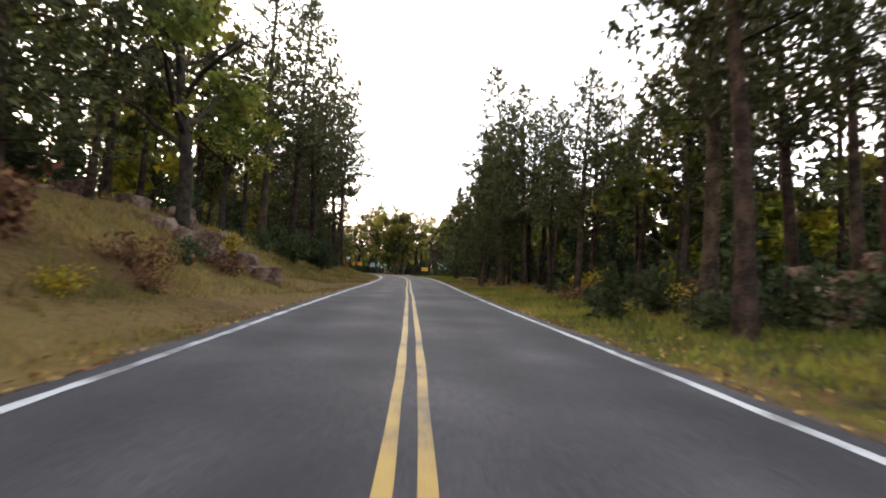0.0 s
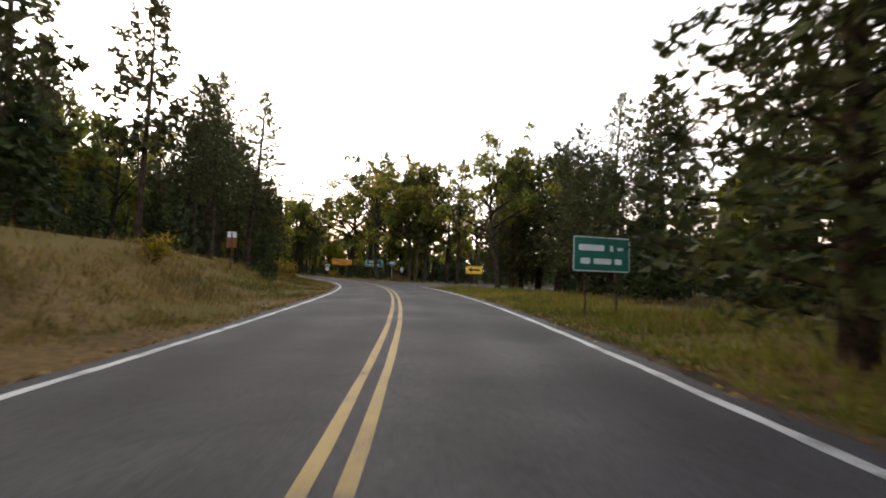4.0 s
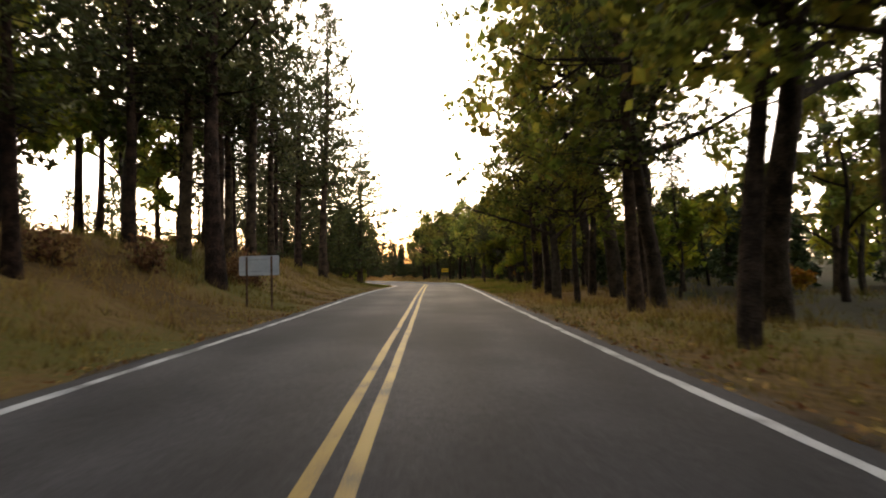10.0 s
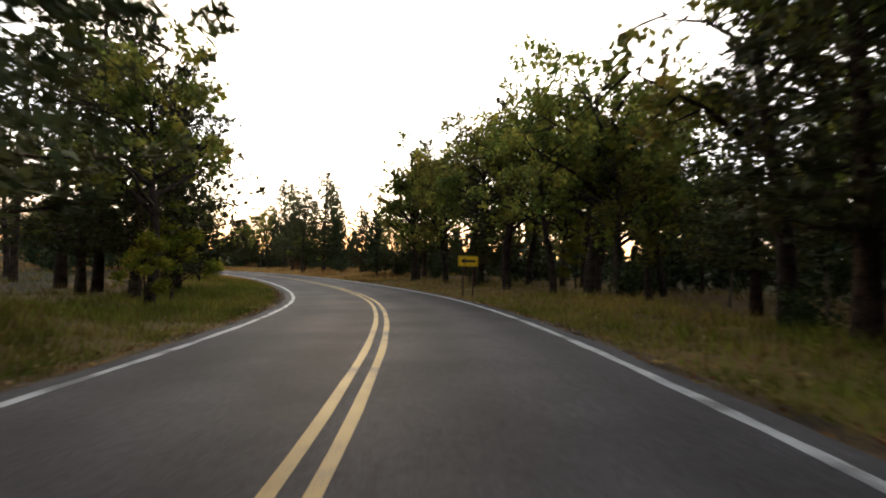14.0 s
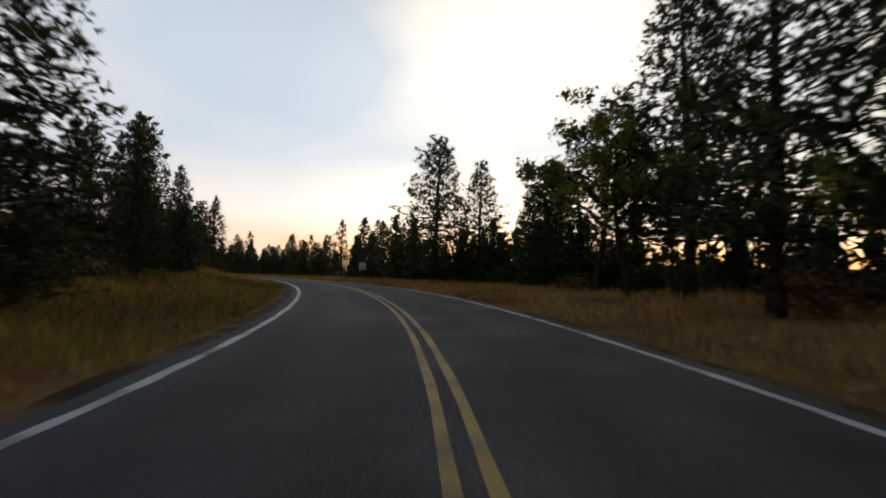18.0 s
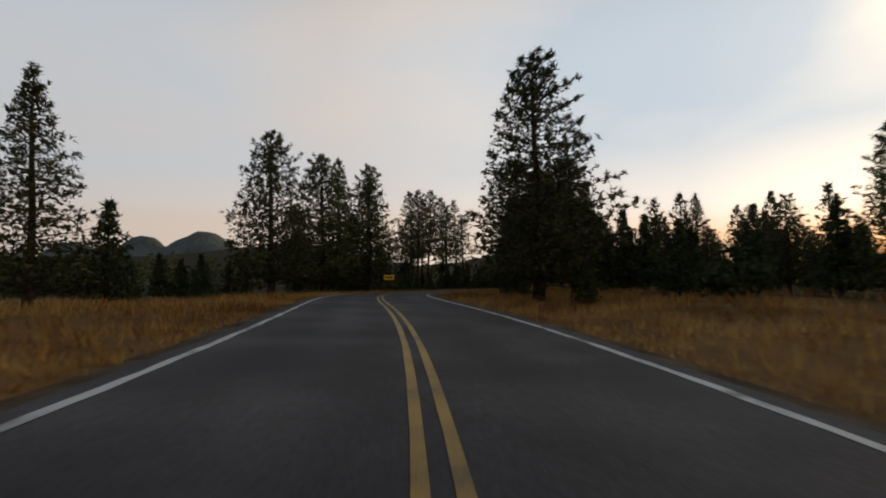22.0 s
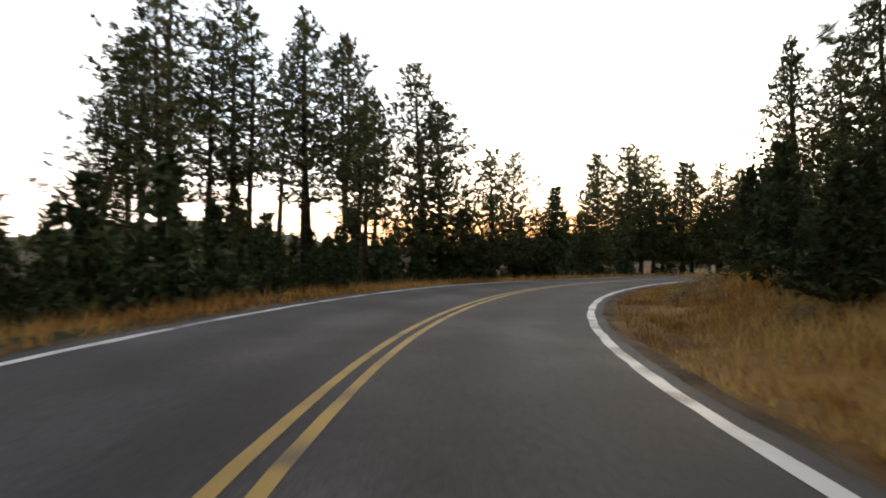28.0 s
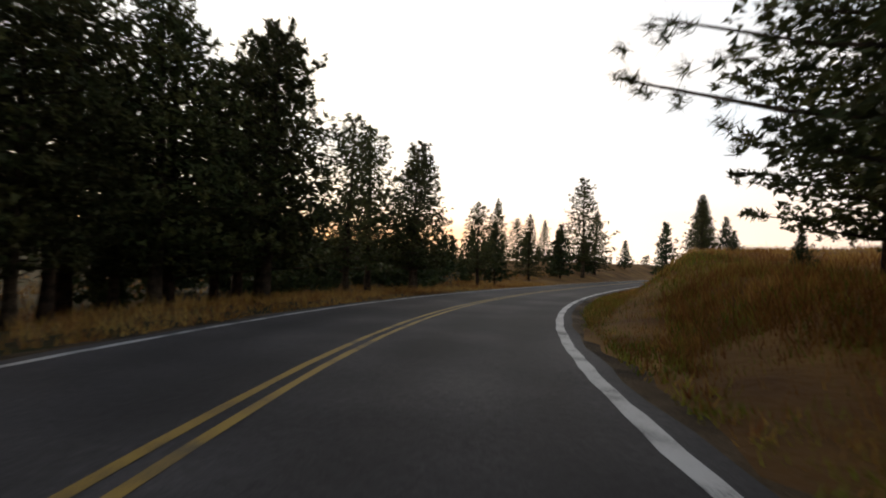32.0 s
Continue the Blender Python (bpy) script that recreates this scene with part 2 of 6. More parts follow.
# ---- materials ----
def material(name, colours, scales=(3.0, 40.0), rough=0.85, bump=0.3, metal=0.0, per_object=0.0, per_island=0.0, leaf=0.0, spread=(0.35, 0.65), coords="Object", depth=0.02, gloss=0.08):
    """A surface whose colour wanders between two or three colours at two scales, with fine relief."""
    m = bpy.data.materials.new(name)
    m.use_nodes = True
    n, l = m.node_tree.nodes, m.node_tree.links
    b = n["Principled BSDF"]
    b.inputs["Roughness"].default_value, b.inputs["Metallic"].default_value = rough, metal
    b.inputs["Specular IOR Level"].default_value = gloss
    if coords == "World":
        vec = n.new("ShaderNodeNewGeometry").outputs["Position"]
    else:
        vec = n.new("ShaderNodeTexCoord").outputs["Object"]
    big, fine = n.new("ShaderNodeTexNoise"), n.new("ShaderNodeTexNoise")
    for tex, sc, det in ((big, scales[0], 4.0), (fine, scales[1], 3.0)):
        tex.inputs["Scale"].default_value, tex.inputs["Detail"].default_value = sc, det
        l.new(vec, tex.inputs["Vector"])
    ramp = n.new("ShaderNodeValToRGB")
    els = ramp.color_ramp.elements
    els[0].position, els[0].color = spread[0], (*colours[0], 1)
    els[1].position, els[1].color = spread[1], (*colours[-1], 1)
    if len(colours) == 3:
        e = els.new(sum(spread) / 2)
        e.color = (*colours[1], 1)
    add = n.new("ShaderNodeMath")
    add.operation = "MULTIPLY_ADD"
    l.new(fine.outputs["Fac"], add.inputs[0])
    add.inputs[1].default_value = 0.5
    half = n.new("ShaderNodeMath")
    half.operation = "MULTIPLY_ADD"
    l.new(big.outputs["Fac"], half.inputs[0])
    half.inputs[1].default_value, half.inputs[2].default_value = 1.0, -0.25
    l.new(half.outputs[0], add.inputs[2])
    l.new(add.outputs[0], ramp.inputs[0])
    col = ramp.outputs[0]
    for amount, kind in ((per_object, "object"), (per_island, "island")):
        if not amount:
            continue
        rnd = n.new("ShaderNodeObjectInfo").outputs["Random"] if kind == "object" else n.new("ShaderNodeNewGeometry").outputs["Random Per Island"]
        vary = n.new("ShaderNodeHueSaturation")
        val, hue = n.new("ShaderNodeMapRange"), n.new("ShaderNodeMapRange")
        val.inputs["To Min"].default_value, val.inputs["To Max"].default_value = 1 - amount, 1 + amount
        hue.inputs["To Min"].default_value, hue.inputs["To Max"].default_value = 0.5 - 0.05 * amount, 0.5 + 0.05 * amount
        l.new(rnd, val.inputs["Value"]), l.new(rnd, hue.inputs["Value"])
        l.new(val.outputs[0], vary.inputs["Value"]), l.new(hue.outputs[0], vary.inputs["Hue"])
        l.new(col, vary.inputs["Color"])
        col = vary.outputs[0]
    l.new(col, b.inputs["Base Color"])
    if bump:
        bp = n.new("ShaderNodeBump")
        bp.inputs["Strength"].default_value, bp.inputs["Distance"].default_value = bump, depth
        l.new(fine.outputs["Fac"], bp.inputs["Height"])
        l.new(bp.outputs[0], b.inputs["Normal"])
    if leaf:
        tr, mx = n.new("ShaderNodeBsdfTranslucent"), n.new("ShaderNodeMixShader")
        l.new(col, tr.inputs["Color"])
        mx.inputs[0].default_value = leaf
        out = n["Material Output"]
        l.new(b.outputs[0], mx.inputs[1]), l.new(tr.outputs[0], mx.inputs[2]), l.new(mx.outputs[0], out.inputs[0])
    return m


def road_material():
    """Worn asphalt: dark aggregate, wheel tracks polished paler, darker along the edges' sealed strip, hair cracks across."""
    m = material("asphalt", [(0.024, 0.023, 0.026), (0.038, 0.036, 0.039), (0.064, 0.060, 0.062)], (0.35, 45.0), 0.82, 0.6, coords="World", depth=0.012, gloss=0.3)
    n, l = m.node_tree.nodes, m.node_tree.links
    b = n["Principled BSDF"]
    col = b.inputs["Base Color"].links[0].from_socket
    uv = n.new("ShaderNodeUVMap")
    sep = n.new("ShaderNodeSeparateXYZ")
    l.new(uv.outputs[0], sep.inputs[0])
    wave = n.new("ShaderNodeMath")
    wave.operation = "SINE"
    mul = n.new("ShaderNodeMath")
    mul.operation = "MULTIPLY_ADD"
    mul.inputs[1].default_value, mul.inputs[2].default_value = 2 * math.pi / 1.65, 0.6
    l.new(sep.outputs[0], mul.inputs[0]), l.new(mul.outputs[0], wave.inputs[0])
    soft = n.new("ShaderNodeTexNoise")
    soft.inputs["Scale"].default_value = 0.22
    l.new(uv.outputs[0], soft.inputs["Vector"])
    track = n.new("ShaderNodeMath")
    track.operation = "MULTIPLY"
    l.new(wave.outputs[0], track.inputs[0]), l.new(soft.outputs["Fac"], track.inputs[1])
    lift = n.new("ShaderNodeMapRange")
    lift.inputs["From Min"].default_value, lift.inputs["From Max"].default_value = -0.6, 0.6
    lift.inputs["To Min"].default_value, lift.inputs["To Max"].default_value = 0.8, 1.2
    l.new(track.outputs[0], lift.inputs["Value"])
    crack = n.new("ShaderNodeTexVoronoi")
    crack.feature = "DISTANCE_TO_EDGE"
    crack.inputs["Scale"].default_value = 0.16
    warp = n.new("ShaderNodeTexNoise")
    warp.inputs["Scale"].default_value, warp.inputs["Detail"].default_value = 0.9, 5.0
    mixv = n.new("ShaderNodeMixRGB")
    mixv.blend_type, mixv.inputs[0].default_value = "ADD", 1.0
    l.new(uv.outputs[0], warp.inputs["Vector"]), l.new(uv.outputs[0], mixv.inputs[1]), l.new(warp.outputs["Color"], mixv.inputs[2])
    l.new(mixv.outputs[0], crack.inputs["Vector"])
    line = n.new("ShaderNodeMapRange")
    line.inputs["From Min"].default_value, line.inputs["From Max"].default_value = 0.001, 0.004
    line.inputs["To Min"].default_value, line.inputs["To Max"].default_value = 0.82, 1.0
    l.new(crack.outputs["Distance"], line.inputs["Value"])
    # coarse aggregate and tar specks
    speck = n.new("ShaderNodeTexNoise")
    speck.inputs["Scale"].default_value, speck.inputs["Detail"].default_value, speck.inputs["Roughness"].default_value = 11.0, 6.0, 0.8
    l.new(uv.outputs[0], speck.inputs["Vector"])
    fleck = n.new("ShaderNodeMapRange")
    fleck.inputs["From Min"].default_value, fleck.inputs["From Max"].default_value = 0.34, 0.66
    fleck.inputs["To Min"].default_value, fleck.inputs["To Max"].default_value = 0.62, 1.38
    l.new(speck.outputs["Fac"], fleck.inputs["Value"])
    grain = n.new("ShaderNodeMath")
    grain.operation = "MULTIPLY"
    l.new(fleck.outputs[0], grain.inputs[0]), l.new(line.outputs[0], grain.inputs[1])
    both = n.new("ShaderNodeMath")
    both.operation = "MULTIPLY"
    l.new(lift.outputs[0], both.inputs[0]), l.new(grain.outputs[0], both.inputs[1])
    scale = n.new("ShaderNodeVectorMath")
    scale.operation = "SCALE"
    l.new(col, scale.inputs[0]), l.new(both.outputs[0], scale.inputs["Scale"])
    l.new(scale.outputs[0], b.inputs["Base Color"])
    return m


def ground_material():
    """Needles and litter under the trees, olive and tan turf along the verges, dry golden grassland in the west."""
    m = material("ground", [(0.085, 0.052, 0.02), (0.155, 0.096, 0.036), (0.10, 0.088, 0.022)], (0.13, 5.0), 0.95, 0.8, coords="World", depth=0.08)
    n, l = m.node_tree.nodes, m.node_tree.links
    b = n["Principled BSDF"]
    turf = b.inputs["Base Color"].links[0].from_socket
    geo = n.new("ShaderNodeNewGeometry")

    def patches(scale, detail, stops):
        tex = n.new("ShaderNodeTexNoise")
        tex.inputs["Scale"].default_value, tex.inputs["Detail"].default_value = scale, detail
        l.new(geo.outputs["Position"], tex.inputs["Vector"])
        ramp = n.new("ShaderNodeValToRGB")
        while len(ramp.color_ramp.elements) < len(stops):
            ramp.color_ramp.elements.new(0.5)
        for e, (p, c) in zip(ramp.color_ramp.elements, stops):
            e.position, e.color = p, (*c, 1)
        l.new(tex.outputs["Fac"], ramp.inputs[0])
        return ramp.outputs[0], tex.outputs["Fac"]

    dry, _ = patches(0.35, 7.0, [(0.35, (0.09, 0.045, 0.017)), (0.68, (0.23, 0.13, 0.042))])
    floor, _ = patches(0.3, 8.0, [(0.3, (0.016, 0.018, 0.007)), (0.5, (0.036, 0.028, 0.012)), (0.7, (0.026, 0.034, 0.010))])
    # how open and how western the ground is, stored with its points; ragged where one turns into another
    _, ragged = patches(0.45, 6.0, [(0.0, (0, 0, 0)), (1.0, (1, 1, 1))])

    def where(name):
        at = n.new("ShaderNodeAttribute")
        at.attribute_name = name
        jog = n.new("ShaderNodeMath")
        jog.operation = "MULTIPLY_ADD"
        jog.inputs[1].default_value = 1.2
        l.new(ragged, jog.inputs[0]), l.new(at.outputs["Fac"], jog.inputs[2])
        edge = n.new("ShaderNodeMapRange")
        edge.inputs["From Min"].default_value, edge.inputs["From Max"].default_value = 0.95, 1.25
        l.new(jog.outputs[0], edge.inputs["Value"])
        return edge.outputs[0]

    grassy, whole = n.new("ShaderNodeMixRGB"), n.new("ShaderNodeMixRGB")
    l.new(where("western"), grassy.inputs[0]), l.new(turf, grassy.inputs[1]), l.new(dry, grassy.inputs[2])
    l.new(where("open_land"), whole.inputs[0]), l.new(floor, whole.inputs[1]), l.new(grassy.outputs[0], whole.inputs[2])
    l.new(whole.outputs[0], b.inputs["Base Color"])
    return m


ASPHALT = road_material()
GROUND = ground_material()
GRAVEL = material("shoulder_gravel", [(0.04, 0.03, 0.02), (0.085, 0.058, 0.034), (0.13, 0.095, 0.065)], (0.9, 30.0), 0.95, 0.9, coords="World", depth=0.03)
YELLOW = material("yellow_paint", [(0.10, 0.07, 0.03), (0.28, 0.17, 0.026), (0.35, 0.22, 0.03)], (1.2, 55.0), 0.6, 0.3, coords="World", spread=(0.3, 0.6), depth=0.005, gloss=0.4)
WHITE = material("white_paint", [(0.14, 0.14, 0.14), (0.40, 0.40, 0.40), (0.52, 0.52, 0.52)], (1.4, 50.0), 0.6, 0.3, coords="World", spread=(0.34, 0.56), depth=0.005, gloss=0.4)
STREAK = material("rubbed_streak", [(0.045, 0.043, 0.044), (0.115, 0.105, 0.102), (0.17, 0.155, 0.15)], (1.4, 30.0), 0.8, 0.3, coords="World", depth=0.005)
BARK = material("pine_bark", [(0.016, 0.011, 0.008), (0.036, 0.024, 0.017), (0.066, 0.042, 0.028)], (2.5, 14.0), 0.95, 1.0, per_object=0.3, depth=0.05)
OAK_BARK = material("oak_bark", [(0.016, 0.012, 0.009), (0.048, 0.036, 0.027)], (3.0, 16.0), 0.95, 1.0, per_object=0.25, depth=0.05)
BIRCH_BARK = material("birch_bark", [(0.06, 0.055, 0.05), (0.46, 0.44, 0.40), (0.58, 0.56, 0.52)], (5.0, 9.0), 0.8, 0.4, spread=(0.36, 0.5))
NEEDLES = material("pine_needles", [(0.026, 0.031, 0.012), (0.050, 0.054, 0.019), (0.088, 0.080, 0.028)], (0.6, 3.0), 0.6, 0.0, per_object=0.28, per_island=0.35, leaf=0.18)
YOUNG = material("young_needles", [(0.018, 0.027, 0.011), (0.033, 0.045, 0.017), (0.056, 0.062, 0.022)], (0.8, 4.0), 0.6, 0.0, per_object=0.25, per_island=0.35, leaf=0.18)
OAK = material("oak_leaves", [(0.055, 0.072, 0.014), (0.125, 0.135, 0.026), (0.23, 0.185, 0.034)], (0.5, 3.0), 0.6, 0.0, per_object=0.3, per_island=0.4, leaf=0.5)
AUTUMN = material("turning_leaves", [(0.085, 0.11, 0.012), (0.18, 0.185, 0.02), (0.32, 0.25, 0.028)], (0.5, 3.0), 0.6, 0.0, per_object=0.3, per_island=0.4, leaf=0.42)
ORANGE_LEAF = material("orange_leaves", [(0.22, 0.13, 0.02), (0.40, 0.20, 0.025), (0.46, 0.15, 0.03)], (0.8, 3.0), 0.6, 0.0, per_object=0.3, per_island=0.4, leaf=0.3)
YELLOW_LEAF = material("yellow_leaves", [(0.16, 0.13, 0.015), (0.30, 0.21, 0.02), (0.40, 0.24, 0.025)], (0.8, 3.0), 0.6, 0.0, per_object=0.3, per_island=0.4, leaf=0.3)
RUST = material("rust_shrub", [(0.07, 0.035, 0.02), (0.15, 0.07, 0.035), (0.19, 0.11, 0.04)], (0.8, 4.0), 0.8, 0.0, per_object=0.3, per_island=0.4, leaf=0.15)
VERGE = material("verge_grass", [(0.105, 0.095, 0.020), (0.18, 0.13, 0.035), (0.27, 0.17, 0.06)], (0.15, 1.2), 0.8, 0.0, per_island=0.4, leaf=0.2, coords="World")
GOLD = material("golden_grass", [(0.17, 0.075, 0.022), (0.33, 0.17, 0.048), (0.42, 0.26, 0.09)], (0.18, 1.4), 0.8, 0.0, per_island=0.4, leaf=0.2, coords="World")
FRESH = material("fresh_grass", [(0.085, 0.11, 0.016), (0.17, 0.175, 0.026), (0.27, 0.21, 0.04)], (0.15, 1.2), 0.8, 0.0, per_island=0.4, leaf=0.25, coords="World")
PALE_WEED = material("pale_weed", [(0.18, 0.13, 0.06), (0.30, 0.23, 0.12), (0.40, 0.33, 0.20)], (0.5, 3.0), 0.85, 0.0, per_object=0.2, per_island=0.4, leaf=0.2)
LITTER = material("fallen_leaves", [(0.16, 0.07, 0.03), (0.28, 0.14, 0.05), (0.34, 0.22, 0.10)], (0.5, 3.0), 0.8, 0.0, per_island=0.5, coords="World")
# dark woods paled to blue-grey: the haze of distance is mixed into the colour
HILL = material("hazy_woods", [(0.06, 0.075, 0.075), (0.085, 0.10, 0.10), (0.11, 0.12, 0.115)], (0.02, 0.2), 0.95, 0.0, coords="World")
ROCK = material("granite", [(0.04, 0.041, 0.044), (0.10, 0.10, 0.10), (0.21, 0.205, 0.19)], (1.6, 9.0), 0.9, 1.0, per_object=0.2, depth=0.06)

ROCK = material("rust_rock", [(0.05, 0.03, 0.02), (0.13, 0.08, 0.055), (0.22, 0.16, 0.12)], (1.6, 9.0), 0.9, 1.0, per_object=0.2, depth=0.06)
RED_ROCK = material("rust_rock", [(0.05, 0.03, 0.02), (0.13, 0.08, 0.055), (0.22, 0.16, 0.12)], (1.6, 9.0), 0.9, 1.0, per_object=0.2, depth=0.06)
GALV = material("galvanised_steel", [(0.28, 0.29, 0.30), (0.42, 0.43, 0.44)], (4.0, 60.0), 0.5, 0.1, metal=0.6, gloss=0.4)
RUSTY = material("rusty_post", [(0.05, 0.03, 0.02), (0.12, 0.07, 0.045)], (6.0, 40.0), 0.85, 0.4)
WOOD_POST = material("weathered_wood", [(0.07, 0.055, 0.04), (0.15, 0.12, 0.09)], (5.0, 40.0), 0.9, 0.5)
SIGN_YELLOW = material("sign_yellow", [(0.72, 0.40, 0.01), (0.80, 0.46, 0.015)], (2.0, 30.0), 0.45, 0.0, gloss=0.4)
SIGN_ORANGE = material("sign_orange", [(0.50, 0.19, 0.004), (0.58, 0.23, 0.006)], (2.0, 30.0), 0.45, 0.0, gloss=0.4)
SIGN_GREEN = material("sign_green", [(0.004, 0.10, 0.07), (0.006, 0.13, 0.09)], (2.0, 30.0), 0.4, 0.0, gloss=0.4)
SIGN_WHITE = material("sign_white", [(0.62, 0.62, 0.62), (0.72, 0.72, 0.72)], (2.0, 30.0), 0.4, 0.0, gloss=0.4)
SIGN_BLACK = material("sign_black", [(0.012, 0.012, 0.012), (0.02, 0.02, 0.02)], (2.0, 30.0), 0.45, 0.0, gloss=0.4)
SIGN_BACK = material("bare_aluminium", [(0.34, 0.36, 0.38), (0.46, 0.48, 0.50)], (2.0, 30.0), 0.45, 0.05, metal=0.5, gloss=0.4)
BROWN_SIGN = material("sign_brown", [(0.16, 0.06, 0.03), (0.22, 0.085, 0.04)], (2.0, 30.0), 0.5, 0.0)


def part(name, bm, mat, parent, label="", shade=False):
    """Links a bmesh, or lists of points and faces, as one mesh object under a thing or a part."""
    me = bpy.data.meshes.new(name)
    if isinstance(bm, tuple):
        me.from_pydata(bm[0], [], bm[1])
    else:
        bm.to_mesh(me)
        bm.free()
    me.materials.append(mat)
    if shade:
        me.shade_smooth()
    ob = new(name, me)
    ob.parent = parent
    return tagged(ob, label)


def thing(name, m, label, category, group="", kind=""):
    ob = new(name)
    ob.empty_display_size = 0.3
    ob.matrix_world = m
    return tagged(ob, label, category, group, kind)


# ---- ground and road ----
def axis(a, b, step, far):
    mid = list(np.arange(a, b + step / 2, step))
    lo, hi, d = [], [], step
    x, y = a, b
    while x > a - far:
        d *= 1.28
        x, y = x - d, y + d
        lo.append(x), hi.append(y)
    return np.array(lo[::-1] + mid + hi)


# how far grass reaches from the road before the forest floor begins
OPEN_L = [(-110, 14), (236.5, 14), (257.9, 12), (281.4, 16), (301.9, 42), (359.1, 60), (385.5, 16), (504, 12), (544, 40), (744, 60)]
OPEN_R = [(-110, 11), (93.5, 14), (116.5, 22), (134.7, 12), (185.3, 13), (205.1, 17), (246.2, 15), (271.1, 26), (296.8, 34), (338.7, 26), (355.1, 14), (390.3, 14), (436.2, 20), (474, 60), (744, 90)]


def build_ground():
    gx, gy = axis(-400, 70, 2.1, 3200), axis(-120, 265, 2.1, 3200)
    xx, yy = np.meshgrid(gx, gy)
    zz = ground_z(xx.ravel(), yy.ravel())
    co = np.stack([xx.ravel(), yy.ravel(), zz], -1)
    nx, ny = len(gx), len(gy)
    i = (np.arange(ny - 1)[:, None] * nx + np.arange(nx - 1)[None]).ravel()
    faces = np.stack([i, i + 1, i + nx + 1, i + nx], -1)
    me = bpy.data.meshes.new("ground")
    me.from_pydata(co.tolist(), [], faces.tolist())
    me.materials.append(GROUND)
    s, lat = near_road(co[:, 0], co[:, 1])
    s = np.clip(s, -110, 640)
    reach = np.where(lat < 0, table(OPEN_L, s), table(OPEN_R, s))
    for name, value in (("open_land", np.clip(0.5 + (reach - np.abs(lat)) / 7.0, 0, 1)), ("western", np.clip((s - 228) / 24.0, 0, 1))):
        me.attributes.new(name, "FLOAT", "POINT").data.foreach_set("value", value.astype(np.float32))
    me.shade_smooth()
    return tagged(new("ground", me), "forest floor and dry grassland on both sides of the road", "ground", kind="structure")


build_ground()


def ribbon(name, left, right, lift, mat, parent, s0=-105.0, s1=None, step=1.0, across=2, ragged=0.0, label="", drop=0.0):
    """A strip of the road between two sideways offsets, which may be functions of the distance along it."""
    s1 = s1 if s1 is not None else RS[-1] - 2
    ss = np.arange(s0, s1 + step / 2, step)
    a = left(ss) if callable(left) else np.full(len(ss), float(left))
    b = right(ss) if callable(right) else np.full(len(ss), float(right))
    if ragged:
        a = a + ragged * (np.sin(ss * 2.3) * 0.5 + np.sin(ss * 5.1 + 1) * 0.5)
        b = b + ragged * (np.sin(ss * 1.9 + 2) * 0.5 + np.sin(ss * 4.7) * 0.5)
    rz = road_z(ss)
    verts, uvs = [], []
    for k in range(across):
        f = k / (across - 1)
        lat = a + (b - a) * f
        x, y, _ = on_road(ss, lat)
        verts.append(np.stack([x, y, rz + table(TILT, ss) * lat + lift - drop * f], -1))
        uvs.append(np.stack([lat, ss], -1))
    co, uv = np.stack(verts, 1).reshape(-1, 3), np.stack(uvs, 1).reshape(-1, 2)
    n = len(ss)
    faces = [(i * across + k, i * across + k + 1, (i + 1) * across + k + 1, (i + 1) * across + k) for i in range(n - 1) for k in range(across - 1)]
    me = bpy.data.meshes.new(name)
    me.from_pydata(co.tolist(), [], faces)
    layer = me.uv_layers.new(name="UVMap")
    loops = np.array([v for f in faces for v in f])
    layer.data.foreach_set("uv", uv[loops].ravel())
    me.materials.append(mat)
    me.shade_smooth()
    ob = new(name, me)
    ob.parent = parent
    return tagged(ob, label)


road = tagged(new("road"), "two-lane asphalt country road winding through pine forest", "road", kind="structure")
wide_r = lambda s: table(WIDE_R, s)
wide_l = lambda s: table(WIDE_L, s)
ribbon("asphalt", lambda s: -wide_l(s) - 0.34, lambda s: wide_r(s) + 0.34, 0.0, ASPHALT, road, across=9, ragged=0.05, label="worn grey asphalt with paler wheel tracks")
ribbon("shoulder", lambda s: -wide_l(s) - 0.85, lambda s: -wide_l(s) - 0.1, -0.055, GRAVEL, road, ragged=0.12, drop=-0.045, label="narrow gravel shoulder strewn with leaves")
ribbon("shoulder", lambda s: wide_r(s) + 0.1, lambda s: wide_r(s) + 0.85, -0.01, GRAVEL, road, ragged=0.12, drop=0.045, label="narrow gravel shoulder strewn with leaves")
for a, b in ((-0.18, -0.07), (0.07, 0.18)):
    ribbon("yellow_line", a, b, 0.006, YELLOW, road, ragged=0.008, label="worn yellow no-passing line")
ribbon("white_line", lambda s: -wide_l(s) - 0.07, lambda s: -wide_l(s) + 0.07, 0.006, WHITE, road, step=0.5, ragged=0.02, label="white edge line")
for s0, s1 in ((-105.0, 104.5), (131.4, None)):
    ribbon("white_line", lambda s: wide_r(s) - 0.07, lambda s: wide_r(s) + 0.07 + 0.05 * smooth((s - 385) / 30), 0.006, WHITE, road, s0, s1, 0.5, ragged=0.02, label="white edge line")

ribbon("paint_streak", lambda s: 0.41 + 0.04 * (50 - s), lambda s: 0.50 + 0.04 * (50 - s), 0.005, STREAK, road, 35.4, 49.0, 0.5, ragged=0.03, label="faint pale streak rubbed into the lane")


